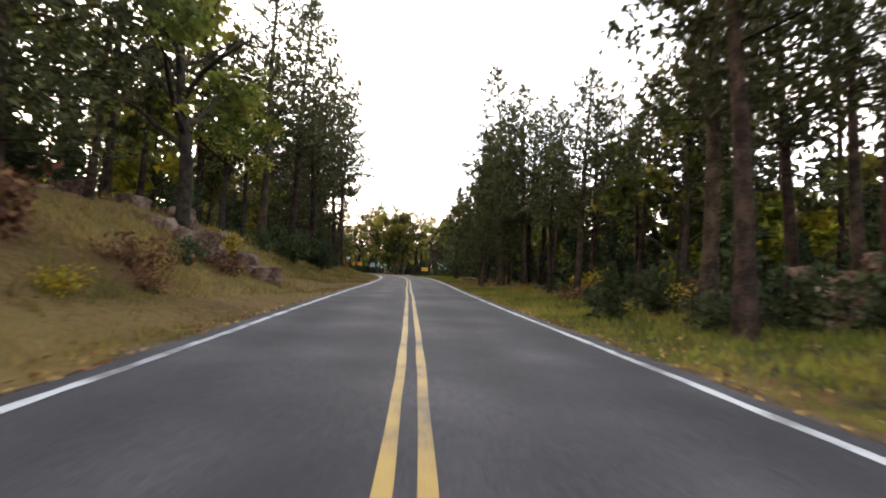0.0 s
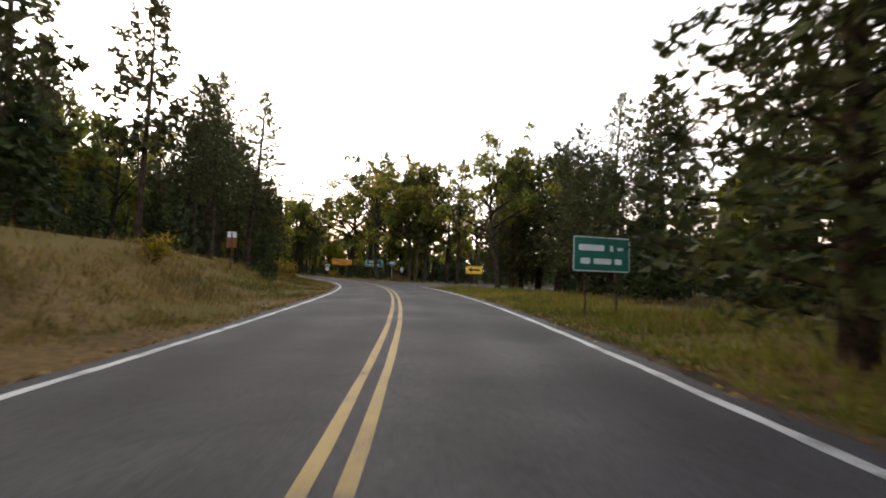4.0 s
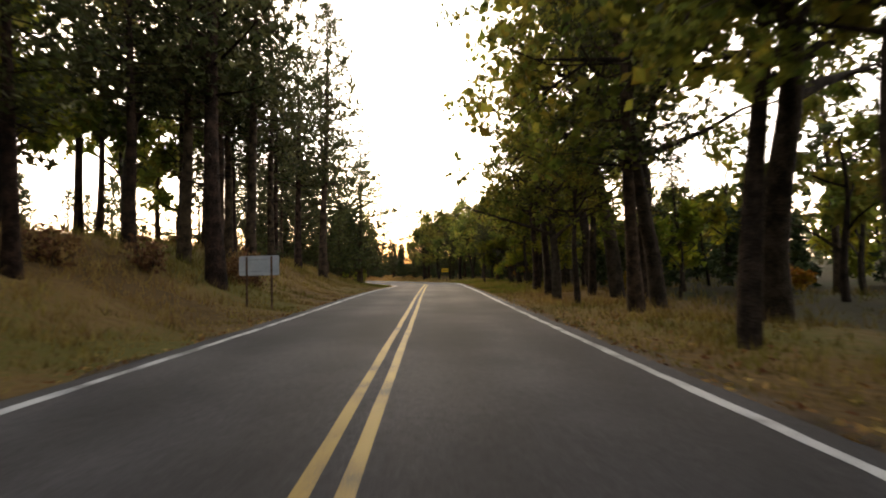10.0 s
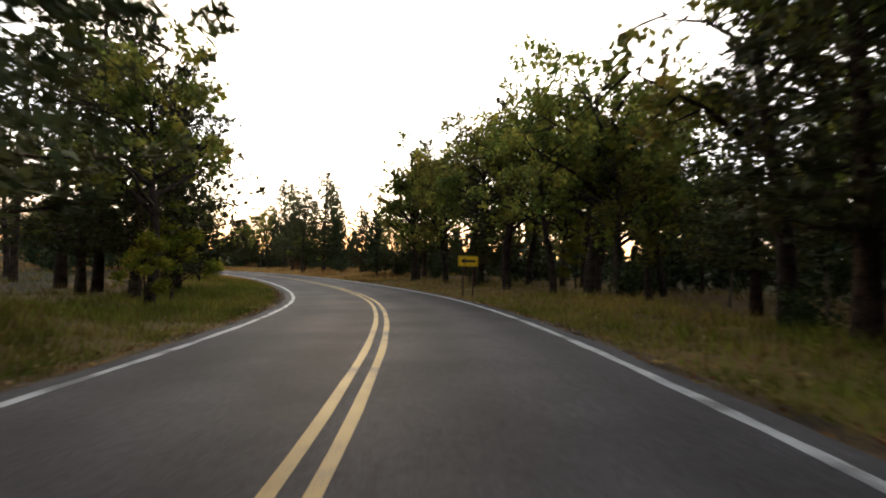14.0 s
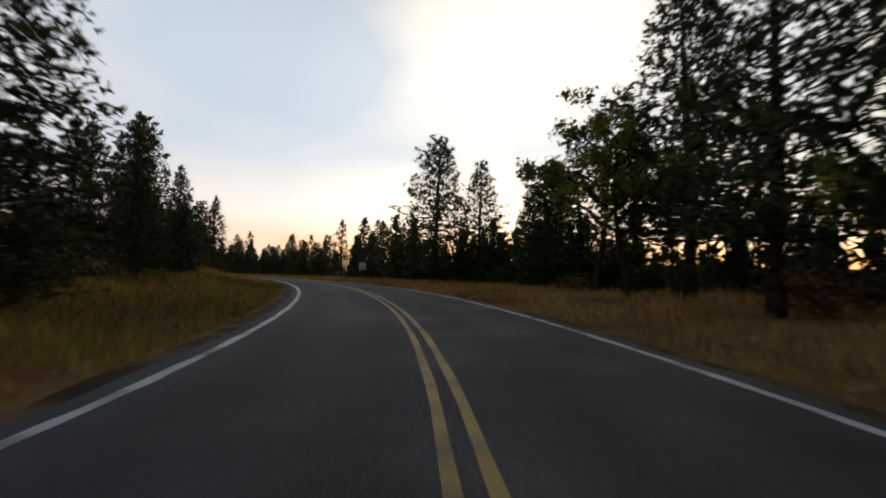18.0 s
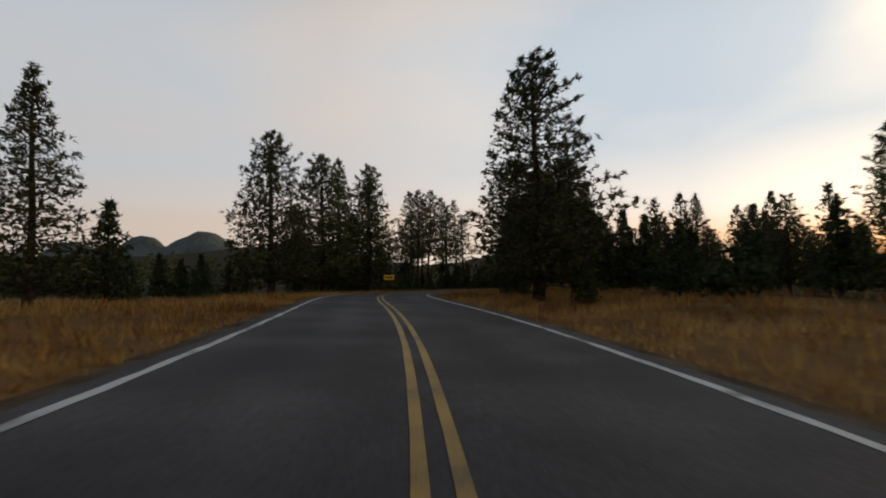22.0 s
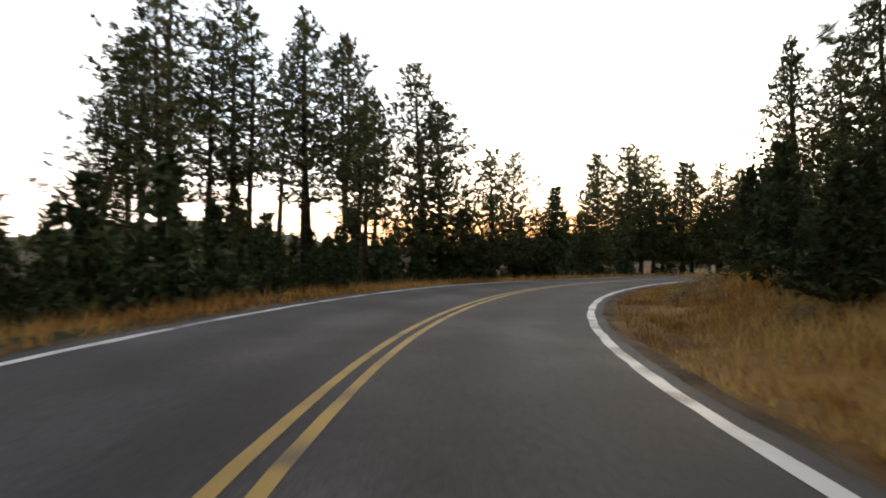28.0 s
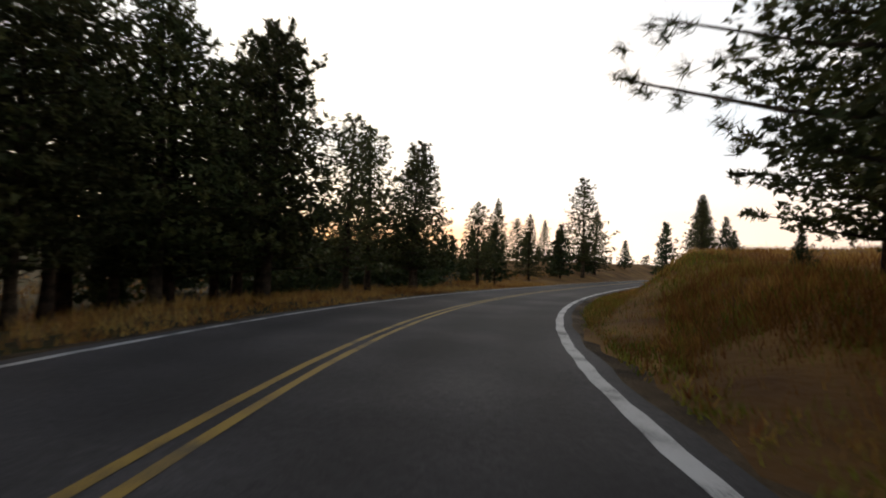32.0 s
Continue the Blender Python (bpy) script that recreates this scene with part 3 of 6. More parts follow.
def build_side_road():
    """The road that joins from the right, opening out into a bell mouth."""
    lats = np.concatenate([np.arange(3.0, 16, 0.8), np.arange(16, 75, 2.0)])
    lo = np.interp(lats, [3, 5, 6.5, 8, 12, 16, 75], [104, 106.5, 109.5, 111.6, 113, 113.5, 113.6])
    hi = np.interp(lats, [3, 5, 8, 12, 16, 75], [131.5, 127.0, 123, 120.6, 119.6, 119.4])
    x0, y0, h = on_road(116.5, 0.0)
    verts, k = [], 9
    for la, a, b in zip(lats, lo, hi):
        for f in np.linspace(0, 1, k):
            s = a + (b - a) * f
            if la < 12:
                x, y, _ = on_road(s, la)
                w = smooth((la - 3) / 9)
            else:
                x, y, w = 0.0, 0.0, 1.0
            # straight on from the mouth, square to the road at its middle
            sx, sy = x0 + math.cos(h) * la - math.sin(h) * (s - 116.5), y0 + math.sin(h) * la + math.cos(h) * (s - 116.5)
            x, y = (x * (1 - w) + sx * w, y * (1 - w) + sy * w) if la < 12 else (sx, sy)
            verts.append((float(x), float(y)))
    v = np.array(verts)
    z = ground_z(v[:, 0], v[:, 1]) + 0.045 + 0.09 * smooth((np.repeat(lats, k) - 4) / 4)
    rim = np.tile(np.arange(k), len(lats))
    z -= np.where((rim == 0) | (rim == k - 1), 0.2, 0.0) * (np.repeat(lats, k) > 4)
    co = np.concatenate([v, z[:, None]], 1)
    faces = [(i * k + j, i * k + j + 1, (i + 1) * k + j + 1, (i + 1) * k + j) for i in range(len(lats) - 1) for j in range(k - 1)]
    me = bpy.data.meshes.new("side_road")
    me.from_pydata(co.tolist(), [], faces)
    layer = me.uv_layers.new(name="UVMap")
    loops = np.array([q for f in faces for q in f])
    layer.data.foreach_set("uv", (v[loops] * 0.9).ravel())
    me.materials.append(ASPHALT)
    me.shade_smooth()
    tagged(new("side_road", me), "grey asphalt side road joining from a bell mouth", "road", kind="structure")


build_side_road()


# ---- trees ----
rng = np.random.default_rng(11)


def unit(v):
    return v / np.maximum(np.linalg.norm(v, axis=-1, keepdims=True), 1e-9)


class Soup:
    """Gathers points and faces of one mesh."""

    def __init__(self):
        self.v, self.f, self.n = [], [], 0

    def tube(self, pts, radii, sides=6, cap=True):
        pts, radii = np.asarray(pts, float), np.asarray(radii, float)
        d = unit(np.gradient(pts, axis=0))
        ref = np.where(np.abs(d[:, 2:3]) > 0.9, np.array([[1.0, 0, 0]]), np.array([[0, 0, 1.0]]))
        u = unit(np.cross(d, ref))
        w = np.cross(d, u)
        ang = np.arange(sides) * 2 * np.pi / sides
        ring = pts[:, None] + radii[:, None, None] * (np.cos(ang)[None, :, None] * u[:, None] + np.sin(ang)[None, :, None] * w[:, None])
        a = self.n
        self.v.append(ring.reshape(-1, 3))
        for i in range(len(pts) - 1):
            for k in range(sides):
                q = (k + 1) % sides
                self.f.append((a + i * sides + k, a + i * sides + q, a + (i + 1) * sides + q, a + (i + 1) * sides + k))
        if cap:
            self.f.append(tuple(a + (len(pts) - 1) * sides + k for k in range(sides)))
        self.n += len(pts) * sides

    def blades(self, at, way, length, width):
        """A triangle for each place: a needle spray or a leaf."""
        m = len(at)
        side = unit(np.cross(way, rng.normal(size=(m, 3)))) * width[:, None] * 0.5
        tip = at + way * length[:, None]
        tri = np.stack([at - side, at + side, tip], 1)
        a = self.n
        self.v.append(tri.reshape(-1, 3))
        self.f.extend((a + 3 * i, a + 3 * i + 1, a + 3 * i + 2) for i in range(m))
        self.n += 3 * m

    def leaves(self, at, size):
        """A bent four-cornered leaf cluster for each place."""
        m = len(at)
        d = unit(rng.normal(size=(m, 3)))
        s = unit(np.cross(d, rng.normal(size=(m, 3))))
        up = np.cross(d, s)
        h = size[:, None]
        quad = np.stack([at - d * h * 0.5, at + s * h * 0.36 + up * h * 0.1, at + d * h * 0.5, at - s * h * 0.36 + up * h * 0.1], 1)
        a = self.n
        self.v.append(quad.reshape(-1, 3))
        self.f.extend((a + 4 * i, a + 4 * i + 1, a + 4 * i + 2, a + 4 * i + 3) for i in range(m))
        self.n += 4 * m

    def mesh(self):
        return np.concatenate(self.v).tolist(), self.f


def pine_meshes(height, bare, radius, boughs, tufts, blades, bole, shape="dome", dead=8, blade=0.34, wide=0.085, droop=0.05, limbs=True, core=1.0, spray=1.0):
    """A ponderosa pine: a tapered bole, boughs in loose tiers, a fan of needle tufts on each and a close dark heart."""
    wood, green = Soup(), Soup()
    zs = np.linspace(0, height, 9)
    lean = rng.normal(0, 0.012, 2)
    bend = lambda z: np.stack([lean[0] * z + 0.1 * np.sin(z * 0.35), lean[1] * z + 0.08 * np.sin(z * 0.28 + 1), z], -1)
    rad = bole * (1 - zs / height) ** 0.8 + 0.02
    rad[0] *= 1.35
    wood.tube(bend(zs) - np.array([0, 0, 0.25]) * (zs[:, None] == 0), rad, 8)

    def reach(u):
        if shape == "cone":
            return radius * (0.05 + 0.95 * (1 - u) ** 0.9)
        if shape == "dome":
            return radius * (0.08 + 0.92 * min(1.0, 0.55 + u * 1.8) * (1 - u ** 1.7) ** 0.85)
        return radius * (0.09 + 0.91 * min(1.0, 0.72 + u * 1.5) * (1 - u ** 1.25) ** 0.72)

    at, way = [], []
    swell = rng.uniform(0, 6.28, 3)
    for i in range(boughs):
        u = (i + rng.uniform(0, 0.8)) / boughs
        z = height * (bare + u * (1 - bare) * 0.975)
        az = i * 2.399 + rng.normal(0, 0.3)
        # crowns are lop-sided: some sides and tiers reach further out
        lop = 1 + 0.2 * math.sin(az + swell[0]) + 0.14 * math.sin(2 * az + 9 * u + swell[1])
        length = max(0.25, reach(u) * lop * rng.uniform(0.68, 1.08))
        d = unit(np.array([math.cos(az), math.sin(az), -droop + 0.25 * u + 0.9 * max(0.0, u - 0.55) + rng.normal(0, 0.1)]))
        side, root = np.array([-math.sin(az), math.cos(az), 0.0]), bend(np.array(z))
        curl = 0.16 * length
        if limbs:
            k = np.array([0, 0.6, 1.0])
            wood.tube(root + d * (length * k)[:, None] + np.array([0, 0, 1.0]) * (curl * k**2)[:, None], 0.06 * bole / 0.3 * (1 - 0.85 * k) * (1.15 - u) + 0.008, 3, False)
        for _ in range(max(3, int(round(tufts * (0.35 + length / radius))))):
            f = 1.0 - 0.75 * rng.random() ** 1.5
            p = root + d * length * f + np.array([0, 0, curl * f * f]) + side * rng.normal(0, 0.2) * length * (1.2 - 0.55 * f)
            at.append(p + np.array([0, 0, rng.normal(0.05, 0.1)]))
            way.append(unit(d * 0.8 + np.array([0, 0, 0.6])))
    for _ in range(5):
        at.append(bend(np.array(height * rng.uniform(0.95, 1.0))) + rng.normal(0, 0.1, 3))
        way.append(np.array([0, 0, 1.0]))
    for i in range(dead):
        z, az = height * rng.uniform(0.15, max(bare, 0.2)), rng.uniform(0, 6.28)
        d = np.array([math.cos(az), math.sin(az), rng.uniform(-0.25, 0.2)]) * rng.uniform(0.6, 2.0)
        b = bend(np.array(z))
        wood.tube([b, b + d * 0.5, b + d + np.array([0, 0, -0.15])], [0.035, 0.022, 0.008], 3, False)
    at, way = np.array(at), np.array(way)
    each, lead = np.repeat(at, blades, 0), np.repeat(way, blades, 0)
    m = len(each)
    dirs = unit(lead * 0.5 + unit(rng.normal(size=(m, 3))))
    size = blade * rng.uniform(0.7, 1.3, m)
    green.blades(each + rng.normal(0, blade * 0.2, (m, 3)), dirs, size, wide * rng.uniform(0.7, 1.4, m))
    # broad sprays under each tuft, and others close to the bole, close the crown
    m = len(at)
    dirs = unit(way * 0.3 + unit(rng.normal(size=(m, 3))))
    size = blade * spray * rng.uniform(0.85, 1.25, m)
    green.blades(at - dirs * (size * 0.5)[:, None], dirs, size, size * rng.uniform(0.32, 0.5, m))
    n = int(core * boughs * 28)
    u = rng.random(n) ** 1.25 * 0.88 + 0.03
    az, f = rng.uniform(0, 6.28, n), rng.random(n) ** 0.6 * 0.8
    r = np.array([reach(k) for k in u]) * f
    inner = bend(height * (bare + u * (1 - bare))) + np.stack([np.cos(az) * r, np.sin(az) * r, 0.12 * r], -1)
    dirs = unit(rng.normal(size=(n, 3)) * np.array([1, 1, 0.55]))
    size = blade * spray * rng.uniform(0.75, 1.15, n) * (1.05 - 0.35 * u)
    green.blades(inner - dirs * (size * 0.5)[:, None], dirs, size, size * rng.uniform(0.6, 0.9, n))
    return wood.mesh(), green.mesh()


def oak_meshes(height, fork, spread, limbs, clumps, leaves, bole, leaf=0.24, thin=1.0, split=False, core=True):
    """A broad-leaved tree: a short bole, forking limbs and leaf clusters round the twigs."""
    wood, green = Soup(), Soup()
    top = np.array([rng.normal(0, 0.35), rng.normal(0, 0.35), 0.8 * height])
    k = np.linspace(0, 1, 8)
    sway = rng.uniform(0, 6.28, 2)
    bolepts = top[None] * k[:, None] + 0.2 * spread / 4.5 * np.stack([np.sin(k * 5 + sway[0]) - np.sin(sway[0]), np.sin(k * 6 + sway[1]) - np.sin(sway[1]), 0 * k], -1) - np.array([0, 0, 0.25]) * (k[:, None] == 0)
    wood.tube(bolepts, bole * (0.12 + 1.1 * (1 - k) ** 0.75), 8)
    ends, arms = [], []
    for i in range(limbs):
        bole_wood, wood = (wood, Soup()) if split else (wood, wood)
        az = i * 2.399 + rng.normal(0, 0.4)
        u = i / max(limbs - 1, 1)
        reach = spread * (1.0 - 0.75 * u) * rng.uniform(0.75, 1.15)
        from_ = (fork + (0.74 - fork) * u) / 0.8 * 7
        start = bolepts[int(from_)] * (1 - from_ % 1) + bolepts[min(7, int(from_) + 1)] * (from_ % 1)
        end = np.array([math.cos(az) * reach, math.sin(az) * reach, height * (fork + (0.97 - fork) * (0.3 + 0.68 * u)) * rng.uniform(0.9, 1.03)])
        mid = (start + end) / 2 + np.array([0, 0, 0.10 * height]) * rng.uniform(-0.3, 0.8) + rng.normal(0, 0.3, 3)
        q = np.linspace(0, 1, 5)[:, None]
        pts = start * (1 - q) ** 2 + 2 * mid * q * (1 - q) + end * q**2 + rng.normal(0, 0.10, (5, 3)) * (q > 0)
        wood.tube(pts, bole * 0.55 * (1 - 0.86 * q[:, 0]) * (1.1 - 0.4 * u), 5 if core else 3, False)
        for j in range(5):
            f = rng.uniform(0.35, 1.0)
            p = start * (1 - f) ** 2 + 2 * mid * f * (1 - f) + end * f**2
            d = unit(np.array([math.cos(az), math.sin(az), 0.5]) * 0.5 + rng.normal(0, 0.75, 3)) * spread * rng.uniform(0.22, 0.5)
            if core:
                wood.tube([p, p + d * 0.55 + rng.normal(0, 0.06, 3), p + d], [0.045, 0.025, 0.008], 3, False)
            ends += [p + d, p + d * 0.6, p + d * 0.85 + rng.normal(0, 0.25, 3)]
        ends.append(end)
        if split:
            arms.append(wood.mesh())
            wood = bole_wood
    # leaves gather in uneven lobes round the twigs, thickest at their skin
    ends = np.array(ends)
    lobes = ends[rng.permutation(len(ends))[:max(8, limbs * 2)]]
    size = spread * rng.uniform(0.16, 0.3, len(lobes))
    which = rng.integers(0, len(lobes), clumps)
    skin = unit(rng.normal(size=(clumps, 3)) + np.array([0, 0, 0.25])) * (size[which] * rng.random(clumps) ** 0.45)[:, None] * np.array([1, 1, 0.75])
    pick = lobes[which] + skin
    at = np.repeat(pick, leaves, 0) + rng.normal(0, 0.22 * thin, (clumps * leaves, 3))
    if core:
        green.leaves(at, leaf * rng.uniform(0.6, 1.4, len(at)))
        green.leaves(pick + rng.normal(0, 0.1, pick.shape), leaf * rng.uniform(1.6, 2.5, clumps))
    else:
        size = leaf * rng.uniform(0.7, 1.6, len(at))
        green.blades(at, unit(rng.normal(size=at.shape)), size, size * 0.8)
    return (wood.mesh(), green.mesh(), arms) if split else (wood.mesh(), green.mesh())


def shrub_meshes(height, spread, stems, clumps, leaves, leaf):
    wood, green = Soup(), Soup()
    ends = []
    for i in range(stems):
        az, r = rng.uniform(0, 6.28), spread * rng.uniform(0.2, 1.0)
        e = np.array([math.cos(az) * r, math.sin(az) * r, height * rng.uniform(0.55, 1.0) * (1.1 - 0.4 * r / spread)])
        b = e * np.array([0.12, 0.12, 0]) - np.array([0, 0, 0.1])
        wood.tube([b, (b + e) / 2 + rng.normal(0, 0.06, 3), e], [0.022, 0.014, 0.005], 3, False)
        ends += [e, (b + 2 * e) / 3, (b + e) / 2]
    ends = np.array(ends)
    at = np.repeat(ends[rng.integers(0, len(ends), clumps)] + rng.normal(0, spread * 0.12, (clumps, 3)), leaves, 0)
    at = at + rng.normal(0, 0.14, at.shape)
    at[:, 2] = np.maximum(at[:, 2], 0.05)
    green.leaves(at, leaf * rng.uniform(0.6, 1.4, len(at)))
    return wood.mesh(), green.mesh()


KINDS = {}


def kind(code, name, label, category, group, nominal, bark, green, makers, crown="crown"):
    KINDS[code] = dict(name=name, label=label, category=category, group=group, nominal=nominal, bark=bark, green=green, makers=makers, crown=crown, made={})


tall = lambda: pine_meshes(20, rng.uniform(0.26, 0.38), 4.3, 64, 9, 7, 0.27, wide=0.1, core=0.7)
tall_thin = lambda: pine_meshes(20, rng.uniform(0.38, 0.48), 3.6, 54, 9, 7, 0.24, dead=14, wide=0.1, core=0.35)
full = lambda: pine_meshes(16, 0.05, 4.8, 84, 8, 7, 0.26, "cone", dead=0, wide=0.1, core=1.2)
broad = lambda: pine_meshes(16, rng.uniform(0.13, 0.25), 4.9, 76, 9, 8, 0.27, "egg", dead=6, wide=0.1, core=1.35)
wide_crown = lambda: pine_meshes(16, rng.uniform(0.06, 0.11), 5.6, 88, 12, 9, 0.32, "egg", dead=3, wide=0.1, core=1.8)
near_crown = lambda: pine_meshes(16, rng.uniform(0.10, 0.14), 6.4, 100, 16, 30, 0.42, "egg", dead=6, blade=0.26, wide=0.022, core=4.2, spray=0.85)
small = lambda: pine_meshes(5, 0.03, 1.8, 38, 5, 6, 0.08, "cone", dead=0, blade=0.3, wide=0.09, droop=-0.1, core=0.7)
kind("P", "pine_tree", "tall ponderosa pine with a bare dark lower trunk", "tree", "roadside pines", 20, BARK, NEEDLES, [tall, tall, tall_thin, tall, tall_thin])
kind("F", "broad_pine", "broad-crowned dark pine with a short bare trunk", "tree", "broad pines", 16, BARK, NEEDLES, [broad, broad, broad])
kind("W", "wide_pine", "wide full-crowned ponderosa pine standing clear of its neighbours", "tree", "wide pines", 16, BARK, NEEDLES, [wide_crown, wide_crown, wide_crown])
kind("N", "great_pine", "great ponderosa pine with long tufted boughs over the grass", "tree", "great pines", 16, BARK, NEEDLES, [near_crown])
kind("C", "conical_pine", "full conical pine with dark green boughs almost to the ground", "tree", "conical pines", 16, BARK, NEEDLES, [full, full])
kind("Y", "young_pine", "bushy young pine branched down to the grass", "tree", "young pines", 5, BARK, YOUNG, [small, small, small])
kind("O", "oak_tree", "broad oak tree with dull green leaves turning yellow", "tree", "oaks", 13, OAK_BARK, OAK,
     [lambda: oak_meshes(13, 0.3, 4.9, 14, 360, 15, 0.23, 0.23, split=True), lambda: oak_meshes(13, 0.34, 4.5, 13, 340, 15, 0.21, 0.23, split=True), lambda: oak_meshes(13, 0.26, 5.0, 14, 300, 15, 0.25, 0.23, split=True)])
kind("T", "tall_oak", "tall oak with a bare leaning dark trunk and thin high crown", "tree", "tall oaks", 14, OAK_BARK, OAK,
     [lambda: oak_meshes(14, 0.46, 4.6, 13, 210, 15, 0.25, 0.23, split=True), lambda: oak_meshes(14, 0.52, 4.2, 12, 190, 15, 0.23, 0.23, split=True), lambda: oak_meshes(14, 0.42, 5.0, 13, 200, 15, 0.26, 0.23, split=True)])
kind("A", "spreading_oak", "great spreading oak with long limbs reaching over the road", "tree", "spreading oaks", 14, OAK_BARK, OAK,
     [lambda: oak_meshes(14, 0.34, 7.0, 17, 430, 15, 0.3, 0.23, split=True), lambda: oak_meshes(14, 0.38, 6.4, 16, 400, 15, 0.28, 0.23, split=True)])
kind("D", "turning_tree", "slender leafy tree turning yellow green in autumn", "tree", "turning trees", 9, OAK_BARK, AUTUMN,
     [lambda: oak_meshes(9, 0.14, 2.9, 12, 330, 17, 0.12, 0.2, split=True), lambda: oak_meshes(9, 0.18, 2.6, 11, 300, 17, 0.11, 0.2, split=True)])
kind("B", "birch_tree", "slim birch with a white trunk and thin yellow-green leaves", "tree", "birches", 10, BIRCH_BARK, AUTUMN, [lambda: oak_meshes(10, 0.55, 1.9, 9, 150, 12, 0.1, 0.24)])
kind("S", "sapling", "small sapling with bright orange and yellow autumn leaves", "tree", "autumn saplings", 4, OAK_BARK, ORANGE_LEAF, [lambda: oak_meshes(4, 0.2, 1.3, 9, 130, 12, 0.05, 0.2, 0.6)])
# kinds for the depth of the forest
deep = lambda: pine_meshes(18, rng.uniform(0.25, 0.42), 3.6, 34, 4.0, 3, 0.22, blade=0.7, wide=0.3, dead=0, limbs=False, core=0.3)
DEEP = {"p": (18, BARK, NEEDLES, [deep() for _ in range(4)]),
        "o": (12, OAK_BARK, OAK, [oak_meshes(12, 0.22, 4.4, 6, 130, 8, 0.2, 0.5, core=False) for _ in range(2)]),
        "d": (7, OAK_BARK, AUTUMN, [oak_meshes(7, 0.12, 2.7, 5, 110, 8, 0.1, 0.42, core=False) for _ in range(2)]),
        "j": (5, BARK, YOUNG, [pine_meshes(5, 0.03, 1.9, 26, 3.2, 4, 0.07, "cone", dead=0, limbs=False, blade=0.5, wide=0.22, droop=0.0, core=0.35) for _ in range(2)]),
        "b": (1.8, OAK_BARK, YOUNG, [shrub_meshes(1.8, 1.5, 8, 60, 7, 0.28) for _ in range(2)])}
kind("r", "rust_shrub", "rust-red leafy shrub on the bank", "shrub", "rusty shrubs", 1.3, OAK_BARK, RUST, [lambda: shrub_meshes(1.3, 1.0, 16, 60, 9, 0.15), lambda: shrub_meshes(1.3, 1.2, 16, 60, 9, 0.15)], "foliage")
kind("g", "green_shrub", "dense dark green shrub under the trees", "shrub", "green shrubs", 1.6, OAK_BARK, YOUNG, [lambda: shrub_meshes(1.6, 1.2, 18, 80, 9, 0.16), lambda: shrub_meshes(1.6, 1.0, 18, 70, 9, 0.16)], "foliage")
kind("y", "yellow_shrub", "low shrub with yellow autumn leaves", "shrub", "yellow shrubs", 1.3, OAK_BARK, YELLOW_LEAF, [lambda: shrub_meshes(1.3, 0.9, 14, 55, 9, 0.13)], "foliage")
kind("w", "rabbitbrush", "pale seeding weed clump on the grassy bank", "shrub", "pale weeds", 0.8, OAK_BARK, PALE_WEED, [lambda: shrub_meshes(0.8, 0.55, 14, 60, 8, 0.08), lambda: shrub_meshes(0.8, 0.45, 12, 50, 8, 0.08)], "foliage")


def plant(code, x, y, z, height, k, turn):
    """Stands one tree or shrub of a kind at a place, with a height."""
    info = KINDS[code]
    which = k % len(info["makers"])
    scale = height / info["nominal"]
    # slim a tree that is drawn out taller, so that crowns keep their breadth
    girth = scale ** 0.85
    # tall trunks lean a little, each its own way
    tilt = 0.055 * math.sin(turn * 7.3) if code in "PT" else 0.0
    m = Matrix.Translation((x, y, z - 0.03)) @ Matrix.Rotation(tilt, 4, "Y") @ Matrix.Rotation(turn, 4, "Z") @ Matrix.Diagonal((girth, girth, scale, 1.0))
    if which in info["made"]:
        first = info["made"][which]
        return copy_thing(first, m @ Matrix.Diagonal((*first.scale, 1.0)).inverted())
    wood, green, *arms = info["makers"][which]()
    t = thing(info["name"], m, info["label"], info["category"], info["group"])
    if code != "w":
        part("trunk" if info["category"] == "tree" else "stalk", wood, info["bark"], t, shade=True)
    for arm in (arms[0] if arms else ()):
        part("limb", arm, info["bark"], t, shade=True)
    part(info["crown"], green, info["green"], t)
    info["made"][which] = t
    return t


# trees that stand out: metres along the road, metres to its right, height, kind
STANDS = []
STANDS += [(10.2, 10, 11.6, "P"), (10.5, 6.9, 16, "P"), (14.1, 8.2, 17, "P"), (14.3, 13, 15, "P"), (14.6, -11.3, 12.7, "C"),
           (17, 13, 15.3, "P"), (19, -11.5, 10.6, "P"), (21.8, -9.5, 13.3, "O"), (22.8, -17, 11.1, "P"), (24.4, 13, 14.8, "P"),
           (26.3, 8.5, 12.5, "P"), (27.3, 17, 18.8, "P"), (31, -11, 9.8, "O"), (31, 14, 13.4, "P"), (31, 21, 19.7, "P"),
           (31.2, 8.5, 9.7, "P"), (33.6, 12, 13.2, "P"), (35.1, -10, 19.8, "P"), (38, -12, 12.7, "P"), (39.1, -9, 19.7, "P")]
